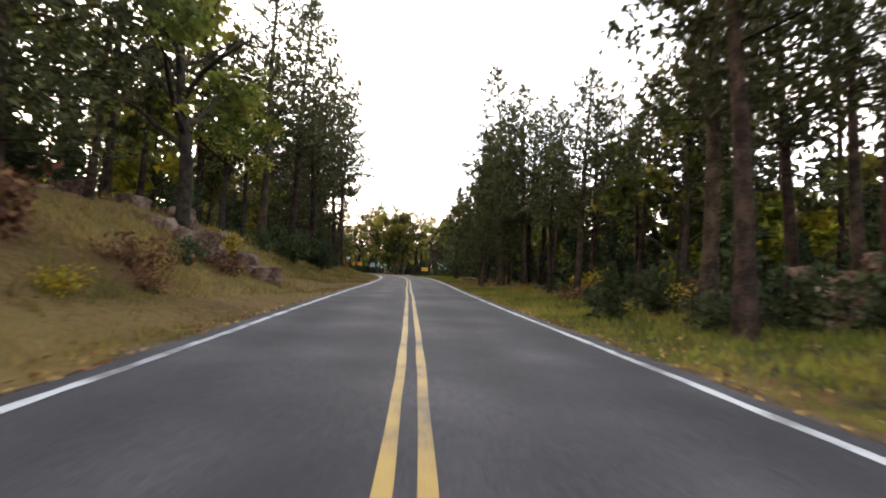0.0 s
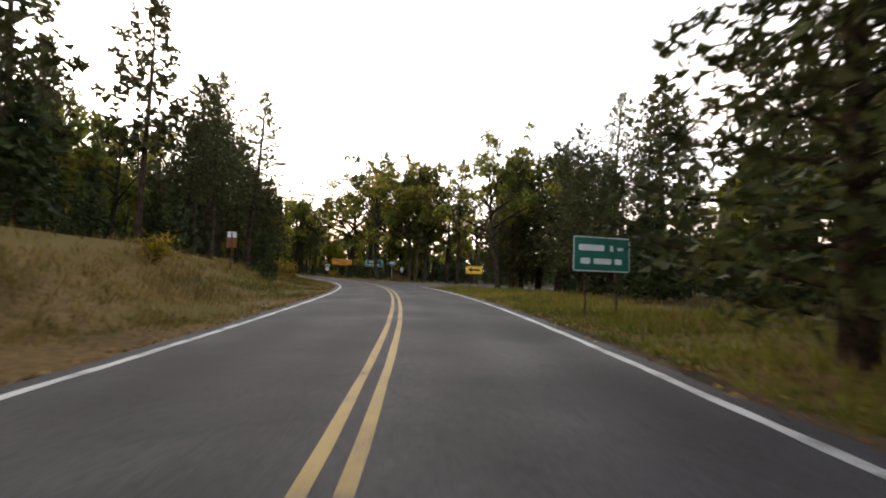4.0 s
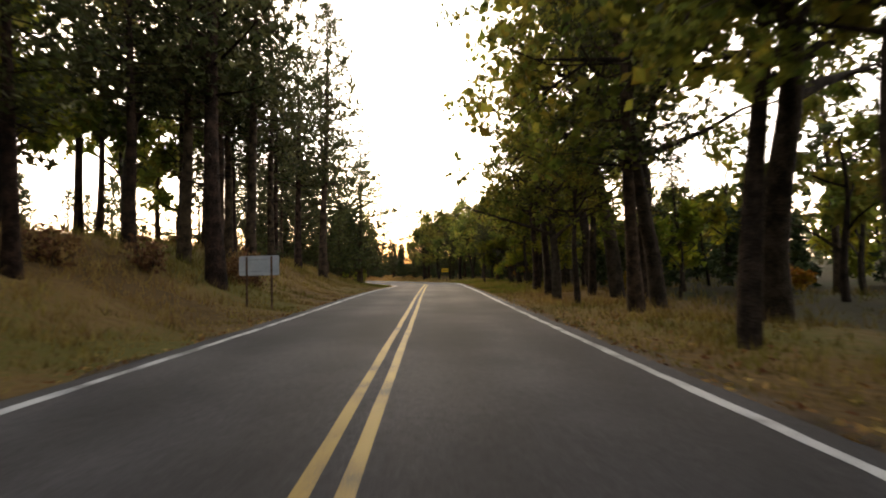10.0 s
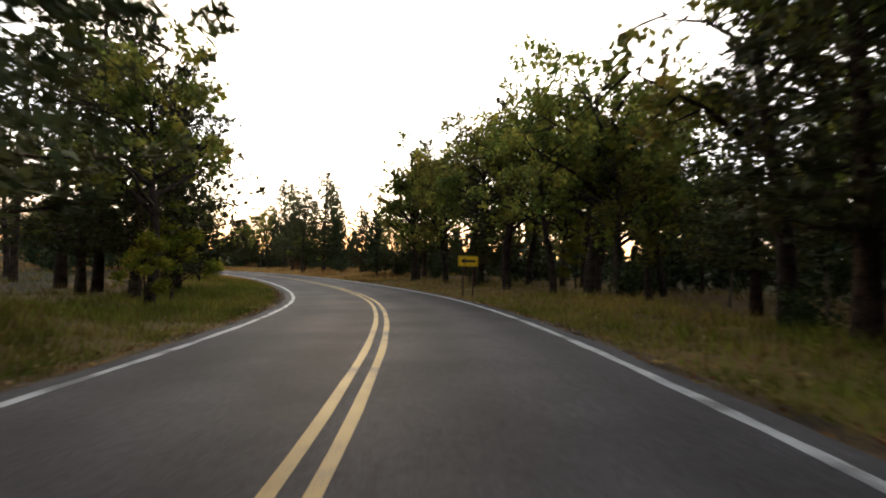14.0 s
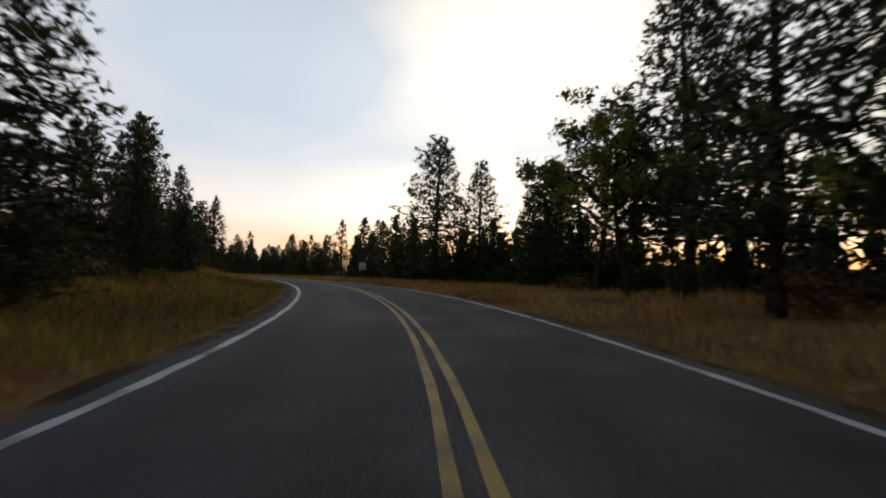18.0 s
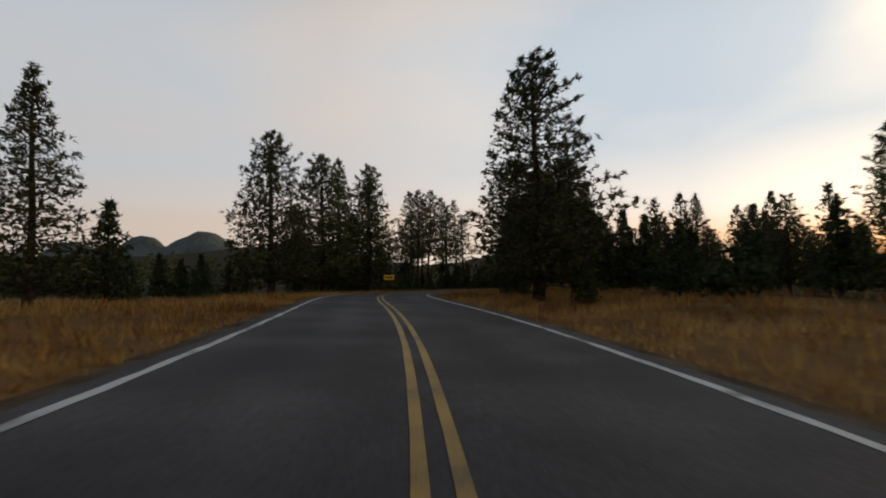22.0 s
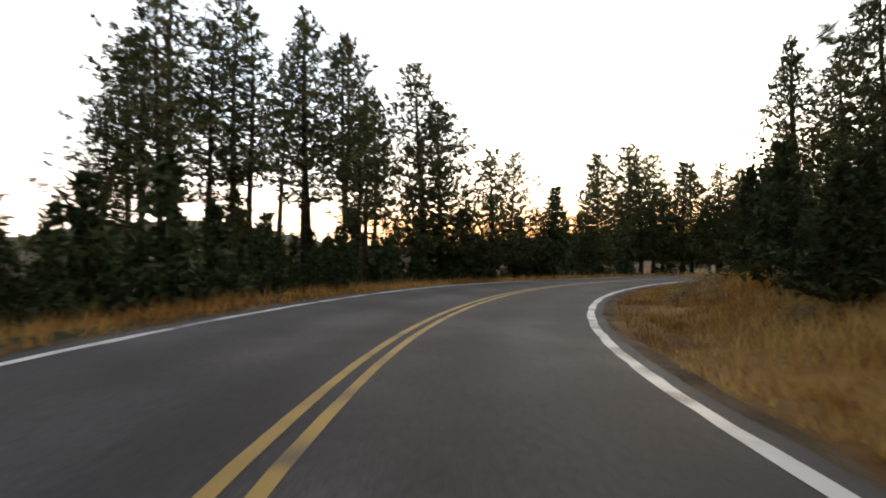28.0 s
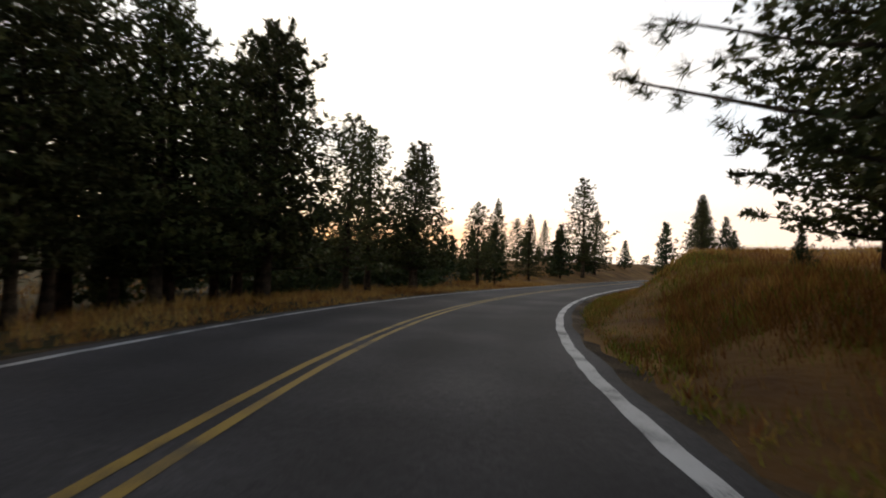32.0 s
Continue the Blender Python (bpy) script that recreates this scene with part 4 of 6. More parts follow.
STANDS += [(41.8, 5.9, 7.9, "P"), (42.7, 7.5, 14, "P"), (45, 10, 18.1, "P"), (45.9, -8.5, 15.6, "P"), (46.6, 13, 16.1, "P"),
           (46.9, 8.5, 20.5, "P"), (47.8, 6.7, 12.7, "F"), (49.3, 9.5, 9, "P"), (50.3, -14.1, 18.8, "P"), (51.3, 21.4, 20, "P"),
           (52, 9.5, 11.8, "P"), (53, 13.6, 20, "P"), (53.4, -10.2, 20, "P"), (55.2, -12.6, 13.2, "F"), (55.8, 8.2, 17.2, "F"),
           (57.7, 13.4, 20, "P"), (58, 10.4, 20, "P"), (61.3, 12, 13.6, "P"), (61.5, -8.5, 21, "P"), (62.3, 9.5, 13.7, "O"),
           (63.1, -11.5, 18, "F"), (66.3, 9.5, 12.5, "P"), (67.6, -14, 18.7, "P"), (67.8, -18, 16.9, "P")]
STANDS += [(67.8, -8.5, 22.2, "P"), (68.1, -9.5, 22.5, "P"), (69.5, 6.8, 12.7, "C"), (72.3, 9.5, 11.6, "P"), (72.6, -23, 18.3, "P")]
STANDS += [(89.4, 10, 7.9, "F"), (92.7, -7, 1.9, "Y"), (94.9, -12.2, 8.2, "P"), (95.3, 12.6, 11.7, "P"), (96.6, -11.1, 10.1, "P"),
           (97.4, -8.1, 3.2, "Y")]
STANDS += [(101.9, 9, 11.9, "O"), (101.9, 17.7, 11.9, "F"), (102.5, 14.5, 12.4, "F"), (102.7, -10, 13.3, "P"), (103.8, 27.5, 19.2, "P"),
           (105.3, 24.4, 19, "P"), (105.6, -9, 7.4, "F"), (106, 11.8, 12, "F"), (107, 16.7, 12.3, "O"), (107.4, 18, 14, "F"),
           (108.2, -14, 16, "P"), (108.2, 15.5, 15, "O"), (109.2, -10.1, 8.9, "P"), (109.2, 13.4, 13, "F"), (109.4, 24.2, 20.9, "P"),
           (110.4, 14.9, 14.3, "W"), (112.9, -8.2, 6.1, "D"), (115, -8.9, 6.5, "Y"), (116.2, -9.8, 5.9, "Y"), (121.2, -11.5, 12.9, "F"),
           (122, -8, 7.7, "D")]
STANDS += [(125.6, 24, 13, "P"), (126.5, 18, 17.5, "P"), (127, 21, 14, "T"), (127.8, 28.6, 7.7, "D"), (129.1, -8.6, 8.3, "D"),
           (129.9, 15.3, 17.7, "O"), (130.2, -14.1, 10.2, "P"), (130.3, -12, 11.9, "P"), (131, 13.5, 17.5, "O"), (132.1, 21.1, 16.4, "O"),
           (132.5, 9.6, 15.4, "O"), (134.6, -6.6, 9.2, "D"), (135.6, 40.1, 8.8, "D"), (136, 16, 18.5, "O"), (137.7, -6.7, 7.5, "Y"),
           (139, 17, 14, "O"), (139.5, 12.5, 19, "O"), (140.7, -9.9, 22.5, "P"), (143.2, -10, 9.8, "O"), (143.4, -8.8, 19, "F"),
           (144.2, -6.7, 16.7, "P")]
STANDS += [(145.4, -8.9, 11.3, "D"), (145.5, 7.2, 8.2, "P"), (146.3, 14.4, 17.5, "A"), (147.3, 12.2, 6.2, "D"), (148, -10.5, 19, "P"),
           (149.7, 8.4, 6.6, "P"), (149.8, 12.5, 7.2, "D"), (152, -9, 20, "P"), (152, 6.7, 7.9, "T"), (152.1, 10.5, 11.8, "O"),
           (152.3, 9, 8.2, "P"), (153.1, 14, 12.8, "T"), (153.3, 6.3, 8.6, "T"), (153.6, 10.8, 8.6, "B"), (154.9, 9, 15.2, "O"),
           (155, -7, 22.7, "P"), (155.7, 5.8, 10, "T"), (156.2, -9.6, 8, "P"), (158.3, -8.2, 10.1, "P"), (160, 9.2, 15, "A"),
           (162, -12.5, 9, "D"), (163.2, 6.9, 14.3, "P"), (164, 8, 14, "T")]
STANDS += [(165.7, -10, 13.5, "P"), (166.3, 6, 5.8, "T"), (166.5, -7.2, 22.4, "P"), (167.8, -9, 15.2, "P"), (168, 9, 15, "A"),
           (170, 6.1, 8.1, "A"), (171, 9.2, 19.5, "O"), (171.4, -7.6, 18.3, "P"), (172, -9.5, 17.7, "P"), (172.1, 8.3, 9.3, "T"),
           (173.8, 6.6, 10.4, "T"), (174.5, -15, 14.5, "T"), (174.5, -10, 16, "P"), (174.9, 14.1, 7.8, "P"), (175.2, -11.4, 8.8, "P"),
           (176, 9.5, 14, "A"), (176.4, -10.3, 9.9, "P"), (176.5, -8.2, 16, "P"), (177.1, -13.6, 19.7, "P"), (177.8, -9.9, 11, "P"),
           (178.6, 8.4, 6, "D"), (179.5, -9, 12.6, "P"), (180.3, 7.3, 14, "P"), (181, 10.5, 7, "D")]
STANDS += [(182.6, 9.6, 10, "O"), (183, 16.1, 7.7, "P"), (184.2, 8.2, 9.5, "O")]
STANDS += [(186, 11, 11.5, "A"), (186.5, 7.9, 7.5, "T"), (186.9, -9.4, 17.5, "P"), (187.6, 7.3, 3.6, "D"), (188.6, -7.9, 22.5, "P"),
           (189, 10.6, 7.2, "F"), (191.3, -12, 10.5, "P"), (191.7, 8.2, 9, "O"), (192.2, 10, 8.7, "O"), (194.1, -11.2, 1.4, "Y"),
           (194.9, 9.5, 9, "O"), (195.5, 8, 7.5, "D"), (196.5, 5.6, 6.4, "P"), (196.9, 9, 4.2, "S"), (198.2, 8.5, 9.9, "F"),
           (199, -6.4, 12.4, "W"), (199.2, 10.1, 8.1, "F"), (200.7, -18, 11.9, "P"), (200.8, -8.6, 11.4, "F"), (201.1, 7.5, 9.6, "F"),
           (203.1, 12, 10.7, "O"), (203.3, -17.1, 12.4, "F"), (203.4, -10.4, 22.6, "P"), (203.7, 8.4, 10.1, "O")]
STANDS += [(204.1, -14.6, 15.2, "W")]
STANDS += [(205.9, -13.1, 13.9, "F"), (206.5, 10.1, 7.6, "F"), (209.8, 9.1, 5, "O"), (210.6, -7, 2.5, "D"), (211.5, 9, 7.5, "O"),
           (211.7, 11, 7.2, "O"), (213, -7.6, 9, "O"), (213.1, 10.1, 7.9, "O"), (213.6, 9, 10.4, "A"), (214.9, 8.1, 8.7, "O"),
           (215.5, 10.5, 10, "A"), (216, -7.6, 4, "D"), (216.3, -9, 10.8, "F"), (217.8, 11, 2.9, "D"), (218.5, 7.5, 9.9, "O"),
           (218.5, 12, 10.5, "O"), (220.5, 12, 8.9, "O"), (221.1, -12.1, 11.3, "F"), (221.6, 15, 9.1, "O"), (222.1, -8.4, 11.1, "W"),
           (222.7, 7.5, 6.7, "F"), (222.7, 11.1, 10.6, "O"), (223, -12, 16.9, "P"), (224.5, 8.6, 11.5, "O")]
STANDS += [(226.2, -14.2, 19.9, "P"), (226.5, 11.5, 13, "F"), (227.4, -9.2, 7.5, "F"), (228.5, 8.1, 9.3, "O"), (230.8, 9, 11.3, "O"),
           (232.5, 7.1, 10.9, "O"), (233, 12, 11, "O"), (233.5, 8, 9.1, "O"), (233.6, -10.1, 8.3, "W"), (233.6, -8.1, 5.8, "O"),
           (236, 9.5, 12, "F"), (239.2, 10.1, 5.2, "Y"), (240.8, 9, 7.3, "F"), (243, -9, 5, "Y"), (243.2, 8.1, 6.3, "Y"),
           (246, -9, 5, "D"), (249.4, 9.1, 7.5, "F"), (250.5, 10, 6.8, "F"), (257.6, 10.1, 6.4, "Y"), (259.5, 9.5, 12.7, "F")]
STANDS += [(260.4, 7.1, 11, "F"), (261.4, 12, 11.2, "F"), (262, 8.2, 6, "D"), (263.5, -6.6, 8.1, "F"), (266.1, -7.8, 3.5, "C"),
           (267, 9.2, 12, "F"), (267.4, -8.1, 3.8, "C"), (271.8, -9.1, 4.9, "C"), (273.7, 12.1, 13.7, "F"), (274.6, 10, 7.5, "O"),
           (277.8, -9.1, 4, "C"), (278.7, 11.1, 10, "O"), (279.1, -9.6, 6.7, "C"), (279.5, 14, 9.8, "F"), (282.3, -9.6, 3.7, "C"),
           (282.7, -8.4, 3.2, "Y"), (282.8, 13.1, 8.5, "F"), (283.7, 12.1, 7.2, "F"), (285.3, -9, 5.6, "C"), (285.8, 12, 4.2, "Y"),
           (286.9, -9.1, 3.9, "C"), (287.2, 13.5, 8.7, "W"), (289.4, 16.1, 7.6, "F")]
STANDS += [(290, -14, 8, "C"), (290.7, 15.1, 8.2, "F"), (291.7, -12.1, 6, "C"), (293.3, -11.1, 4.9, "C"), (295.2, 14.1, 5.7, "Y"),
           (296, -13, 6, "Y"), (296.8, -9.5, 4.4, "Y"), (298, 14.6, 11.3, "F"), (298.6, -10.5, 4.3, "C"), (299, 22.2, 6.2, "F"),
           (300.2, 17, 3.9, "Y"), (300.7, 11.8, 13.8, "W"), (303.4, 19, 5.4, "Y"), (304.2, 15, 4.2, "Y"), (304.8, -12.7, 11.3, "W"),
           (308, 16.1, 4.7, "Y"), (308.7, -6.7, 7.2, "C"), (309.7, 15.1, 6, "Y"), (310.6, 13, 7.5, "Y"), (311.2, 16, 7.2, "Y"),
           (313.8, -11, 2.4, "Y"), (318.1, 17.1, 7.4, "F"), (318.8, -13, 4.2, "C"), (319.3, 14, 5.6, "Y")]
STANDS += [(323.6, 20.1, 6.8, "Y"), (325, 26.2, 5.6, "Y"), (329.6, 30.2, 7.7, "C"), (330.8, -12.1, 5.1, "C"), (331.6, 12.1, 1.7, "Y"),
           (335.1, 20.2, 4.7, "Y"), (339, 20.2, 3.8, "Y"), (339.2, 22.2, 5.4, "C"), (340.5, 26.1, 7.1, "C"), (344.3, 22.2, 8.1, "C"),
           (345.9, 26.1, 6.5, "F"), (346, 8.5, 1.9, "Y"), (346.8, -16.1, 5.7, "C"), (347, 22.1, 4.8, "Y"), (349, 7.4, 12, "W"),
           (349.7, -15, 10.6, "C")]
STANDS += [(350.4, 20, 4.8, "Y"), (352, -13, 5, "Y"), (354.1, 8.2, 1.6, "Y"), (354.7, 18.1, 4.6, "Y"), (355.8, 26.1, 6.6, "F"),
           (356.3, 7.7, 1.4, "Y"), (357.2, 10.2, 4.8, "F"), (360.2, 13.1, 4, "F"), (361.3, 11, 8.6, "W"), (362.1, 9.5, 7, "F"),
           (363.3, 16, 5.5, "Y"), (363.6, 11.2, 8.1, "F"), (365.1, 24.1, 7.7, "C"), (366.4, 14.5, 11, "F"), (367.5, -9.7, 13.7, "W"),
           (368.5, -22.1, 2.8, "Y"), (369.4, -14.2, 3.5, "Y"), (369.7, 10, 11, "W"), (369.7, 12.1, 8.9, "F"), (371.4, -20.1, 3.7, "Y"),
           (371.5, -22.1, 4.1, "Y"), (371.5, -18.1, 4.1, "Y"), (372, 13, 11, "F"), (372.5, -26.1, 4.2, "Y")]
STANDS += [(374, 20.1, 7.2, "Y"), (374.1, 21.9, 6.7, "Y")]
STANDS += [(376.7, -12, 9.8, "F"), (377, -9, 14.4, "W"), (386.7, -11.1, 10.6, "W"), (386.8, -13.1, 17.9, "C"), (386.8, -8.7, 16.1, "F"),
           (391, 13, 13, "F"), (391.4, -12.1, 16.8, "C"), (392.5, -9.6, 2.4, "Y")]
STANDS += [(395.2, -9.6, 2.9, "Y"), (396.5, -14.2, 10.6, "P"), (397.1, -9.7, 2.9, "Y"), (397.5, -11.2, 3.2, "Y"),
           (398.5, -14.2, 10.4, "P"), (398.5, -9.6, 3.2, "Y"), (399.9, -9.6, 3.2, "Y"), (400.6, -11.1, 16.4, "P"), (403, -11.1, 3.7, "Y"),
           (403.2, 9.4, 13, "P"), (403.4, -16.1, 14.4, "P"), (403.6, 12.5, 12, "N"), (404.6, 10.4, 13, "P"), (405.1, -11.2, 3.8, "Y"),
           (405.5, -21, 12.5, "P"), (406.3, 9, 12.5, "N"), (406.6, -11, 4.2, "Y"), (406.6, 13.5, 13, "P"), (406.7, -9.6, 4.4, "Y"),
           (407.1, -20.2, 18.5, "P"), (407.4, 11, 13, "P"), (407.6, -13, 15.5, "P"), (408.5, 8.4, 2.6, "Y"), (408.8, -9.5, 4.8, "Y")]
STANDS += [(408.8, 9.8, 12.5, "F"), (409.5, -11.1, 13.5, "P"), (409.6, -22.1, 18.1, "P"), (409.6, 11.8, 8, "C")]
STANDS += [(410.6, -22.1, 19.9, "P"), (412.6, -11, 5.2, "Y"), (412.6, -9.6, 3.5, "Y"), (413.2, -22.1, 18.8, "P"), (414.3, -10.1, 2.7, "Y"),
           (414.4, 7.5, 2.6, "Y"), (416, 8.7, 3, "Y"), (416.6, -24.2, 18.8, "P"), (417.4, 7.7, 3.4, "Y"), (422, -11.3, 3.2, "Y"),
           (422.6, -21.2, 11.2, "P"), (423.6, -12.2, 4.1, "Y"), (423.8, -19.1, 16.6, "P"), (424.4, -22.1, 16, "P"),
           (424.7, -10.1, 2.7, "Y"), (425.2, 8.2, 3.9, "Y"), (425.3, -13.1, 3.7, "Y"), (425.7, 9.5, 8.4, "C"), (425.8, -26.1, 16.7, "P"),
           (426.7, -24.2, 23.5, "P"), (426.9, -11.8, 3.4, "Y"), (427, -10.1, 2.9, "Y"), (428.4, -24, 19.3, "P"), (428.6, -12.7, 4.3, "Y")]
STANDS += [(429.2, -21, 20.2, "P"), (429.7, -24.1, 22.8, "P")]
STANDS += [(430, 12.8, 11, "F"), (430.1, -10.1, 3.5, "Y"), (430.2, -11.3, 3.9, "Y"), (430.6, -13, 12.2, "P"), (431.9, -12.2, 3.6, "Y"),
           (432.6, -10.1, 3.7, "Y"), (432.9, -21.1, 20.3, "P"), (433.3, -25.2, 19.5, "P"), (433.6, -13.1, 3.2, "Y"),
           (433.6, 9.8, 6.5, "C"), (433.7, -16, 14.3, "P"), (434.4, -24.1, 23, "P"), (434.9, -20.1, 20.4, "P"), (435.1, -12.1, 16.5, "F"),
           (435.1, -10.1, 3.4, "Y"), (436, 11.8, 10, "F"), (436.3, -22.2, 21.9, "P"), (437.1, -12.6, 14, "W"), (437.6, 8.6, 5.6, "C"),
           (438.5, -11.3, 3.4, "Y"), (438.7, -22.2, 17.5, "P"), (439.1, -9.6, 10.4, "F"), (440, 8.8, 6.8, "C"), (440.1, -12.2, 4.3, "Y")]
STANDS += [(441.5, 13, 9, "F"), (441.6, -10.1, 10.7, "F"), (441.8, -13.1, 3.9, "Y"), (442.6, 9.6, 4, "Y"), (443.4, -11.8, 3.6, "Y"),
           (444.4, -8.2, 7.6, "Y"), (445, 8, 3.4, "Y"), (445.1, -12.7, 3.2, "Y"), (445.1, -10.6, 6.9, "F"), (446.8, -11.3, 4.1, "Y"),
           (447.5, 9.2, 3.8, "Y"), (447.9, -12, 6.8, "F"), (451.5, -13, 7, "F"), (453, -13.2, 13.1, "W"), (454.4, -16.2, 10.8, "F")]
STANDS += [(455, -24, 11, "F"), (456.3, 7.4, 9.6, "N"), (457.2, -15.2, 9.6, "F"), (458, -13.7, 12.9, "F"), (458, 9.9, 8.2, "F"),
           (460.6, -14, 10.6, "F"), (460.8, -11.1, 12.3, "W"), (461.8, -21.7, 16.3, "W"), (462.1, -11.5, 12.2, "F"),
           (462.5, -9.5, 8.5, "F"), (463.5, 9.6, 7.5, "W"), (463.8, -10.1, 9.5, "F"), (465.8, -24.1, 15.9, "F"), (466, -12.5, 13, "F"),
           (466.5, -9.5, 11.4, "F"), (466.6, -11.1, 7.6, "F"), (467.7, -10.2, 10.3, "W"), (469.4, 10.1, 1.2, "Y"), (470, -8, 10.9, "F"),
           (470, 14, 9, "F"), (471, -8.9, 11.6, "W"), (471.8, -12, 10.8, "F"), (473.4, -12.3, 12.8, "F")]
STANDS += [(478.5, -9.6, 10.5, "F"), (479.6, -31.9, 15.6, "F"), (482.2, -10.5, 10.9, "F"), (483.5, -8, 9.5, "F"), (485, -8.5, 10.3, "F"),
           (490.8, 11, 1.5, "Y"), (493.6, 9.2, 3.6, "C"), (496, -8.5, 7.5, "F"), (499.1, -8.1, 5.7, "Y"), (499.1, 6.6, 4.4, "Y"),
           (510.5, -9, 7.6, "C"), (519.3, -8, 6.8, "Y"), (523.4, -10, 4.1, "Y"), (523.4, -10, 4.6, "Y"), (525, -20, 10.9, "C"),
           (528.3, -7.7, 14.1, "F"), (534, -9.2, 4.9, "Y"), (534, -9.2, 5.6, "Y"), (539.6, -9.1, 10.4, "C"), (540.1, 9.8, 6.2, "Y"),
           (543.2, 6.3, 12.7, "C"), (543.2, 6.3, 12.8, "C"), (546.7, -26, 9, "F"), (555.5, -24, 8.9, "C")]
STANDS += [(564, -10, 5.7, "Y")]
PLANTED = []


def stand(rows, seed):
    pick = random.Random(seed)
    for s, lat, h, code in rows:
        x, y, _ = on_road(s, lat)
        x, y = float(x), float(y)
        PLANTED.append((x, y))
        plant(code, x, y, float(ground_z(x, y)[0]), h, pick.randrange(60), pick.uniform(0, 6.28))


stand(STANDS, 5)
# shrubs and weeds by the road
SHRUBS = [(5.9, -6.6, 0.8, "r"), (9.8, -6.4, 0.7, "y"), (12.7, -6.2, 0.6, "r"), (43, -7.4, 2.3, "g"), (45.3, -7.8, 2.2, "g"), (50.3, -7.8, 1.9, "g"), (54.9, -8, 1.7, "g"), (48.4, -8.4, 2.1, "g"), (35.3, -7.9, 2.0, "g"), (41, -8.6, 2.4, "g"), (30, 10.5, 2.0, "y"), (169.5, -7.0, 1.2, "r"), (170.6, -7.9, 1.3, "r"), (168.4, -7.6, 0.9, "r"), (162.6, 11, 2.0, "S"), (14.6, 5.7, 1.7, "Y"), (17.5, -7.4, 1.0, "g"), (20.4, 7.4, 1.1, "g"), (14.6, 7.2, 1.6, "g"), (11.2, 8.6, 1.7, "g"), (26.2, 8.2, 1.0, "r"), (32.9, 7.6, 0.9, "y"), (7.8, -7.5, 1.3, "r"), (10.7, -8.5, 1.6, "r"), (13.6, -7.0, 1.1, "r"), (8.8, -10, 1.8, "r"), (16.5, -12, 1.9, "g"), (19.4, -6.8, 0.9, "r"), (22.3, -8.0, 1.5, "y"),
          (25.2, -11, 2.0, "g"), (31.9, -9.0, 1.4, "g"), (34.8, -8.5, 1.2, "g"), (38.6, -9.5, 2.2, "g"), (42.5, -10, 1.9, "g"), (45.4, -9.0, 1.6, "g"), (50.2, -8.0, 1.0, "r"),
          (11.7, 7.0, 1.0, "g"), (12.7, 8.5, 1.4, "g"), (15.6, 9.0, 1.2, "r"), (9.8, 9.5, 1.5, "g"), (18.5, 10, 1.3, "y"), (23.3, 9, 1.2, "g"), (29, 10, 1.0, "r"),
          (53.1, 9.5, 1.1, "y"), (56.1, 10.5, 1.0, "y"), (60, 8.8, 0.8, "r"), (72, -8.5, 1.0, "r"), (82.1, -8.8, 1.3, "y"), (102.9, -8.5, 1.4, "y")]
SHRUBS += [(109.2, -7.2, 1.5, "y"), (112.3, -7.5, 1.8, "y"), (115.5, -7.8, 1.6, "y"), (119.6, -8.5, 1.5, "y"), (122.7, -7.6, 2.4, "y"), (125.7, -8.2, 2.0, "y"), (128.2, -7.4, 1.3, "y"), (130.7, -7.8, 1.7, "y"), (117.5, -9.6, 2.2, "g"), (127.7, 9.5, 1.2, "r"), (132.7, 10, 1.4, "g"), (137.7, 10.5, 1.3, "g"),
           (142.5, 9.5, 1.1, "r"), (146.3, 11, 1.6, "y"), (151, 10, 1.2, "g"), (160.2, -8.8, 1.1, "r"), (163.8, -8.4, 1.2, "r"), (156.6, -10, 1.0, "g"), (172.7, 10, 1.3, "y"),
           (178.9, -9, 1.0, "g"), (187.2, 9.0, 1.1, "g"), (203, 8.2, 1.0, "g"), (211.5, 9.5, 1.4, "g"), (224.3, 8.5, 1.1, "g"), (232.5, 9.0, 1.3, "g"), (241.3, 9.5, 1.6, "g")]
SHRUBS += [(248.1, 10, 1.4, "g"), (254, 9.0, 1.7, "g"), (258.9, 11, 1.6, "g"), (266, 9.5, 1.3, "r"), (272.1, 10.5, 1.2, "g"), (280.4, 11, 1.0, "r"), (314.6, -9, 0.9, "g"),
           (396.2, 5.6, 0.5, "w"), (398.2, 6.4, 0.6, "w"), (413.8, 6.8, 0.52, "w"), (416.9, 7.5, 0.6, "w"), (426.3, 6.2, 0.68, "w"), (428.3, 7.0, 0.75, "w"), (430.3, 6.0, 0.6, "w"),
           (432.3, 7.6, 0.68, "w"), (434.2, 6.4, 0.6, "w"), (421.1, 5.9, 0.68, "w"), (423.2, 6.8, 0.6, "w"), (424.7, 5.8, 0.52, "w"), (436.2, 5.9, 0.6, "w"), (419, 6.4, 0.68, "w"), (438.1, 7.0, 0.68, "w"), (440.8, 6.2, 0.6, "w"), (443.5, 7.4, 0.68, "w"), (447.8, 6.8, 0.6, "w"), (409.6, 6.6, 0.8, "g")]
stand(SHRUBS, 8)


# low spots in the deep forest: middle, radius, tallest growth
GLADES = [(-244, 165, 15, 7.6), (-80, 196, 15, 6.7), (-226, 162, 15, 4.2)]

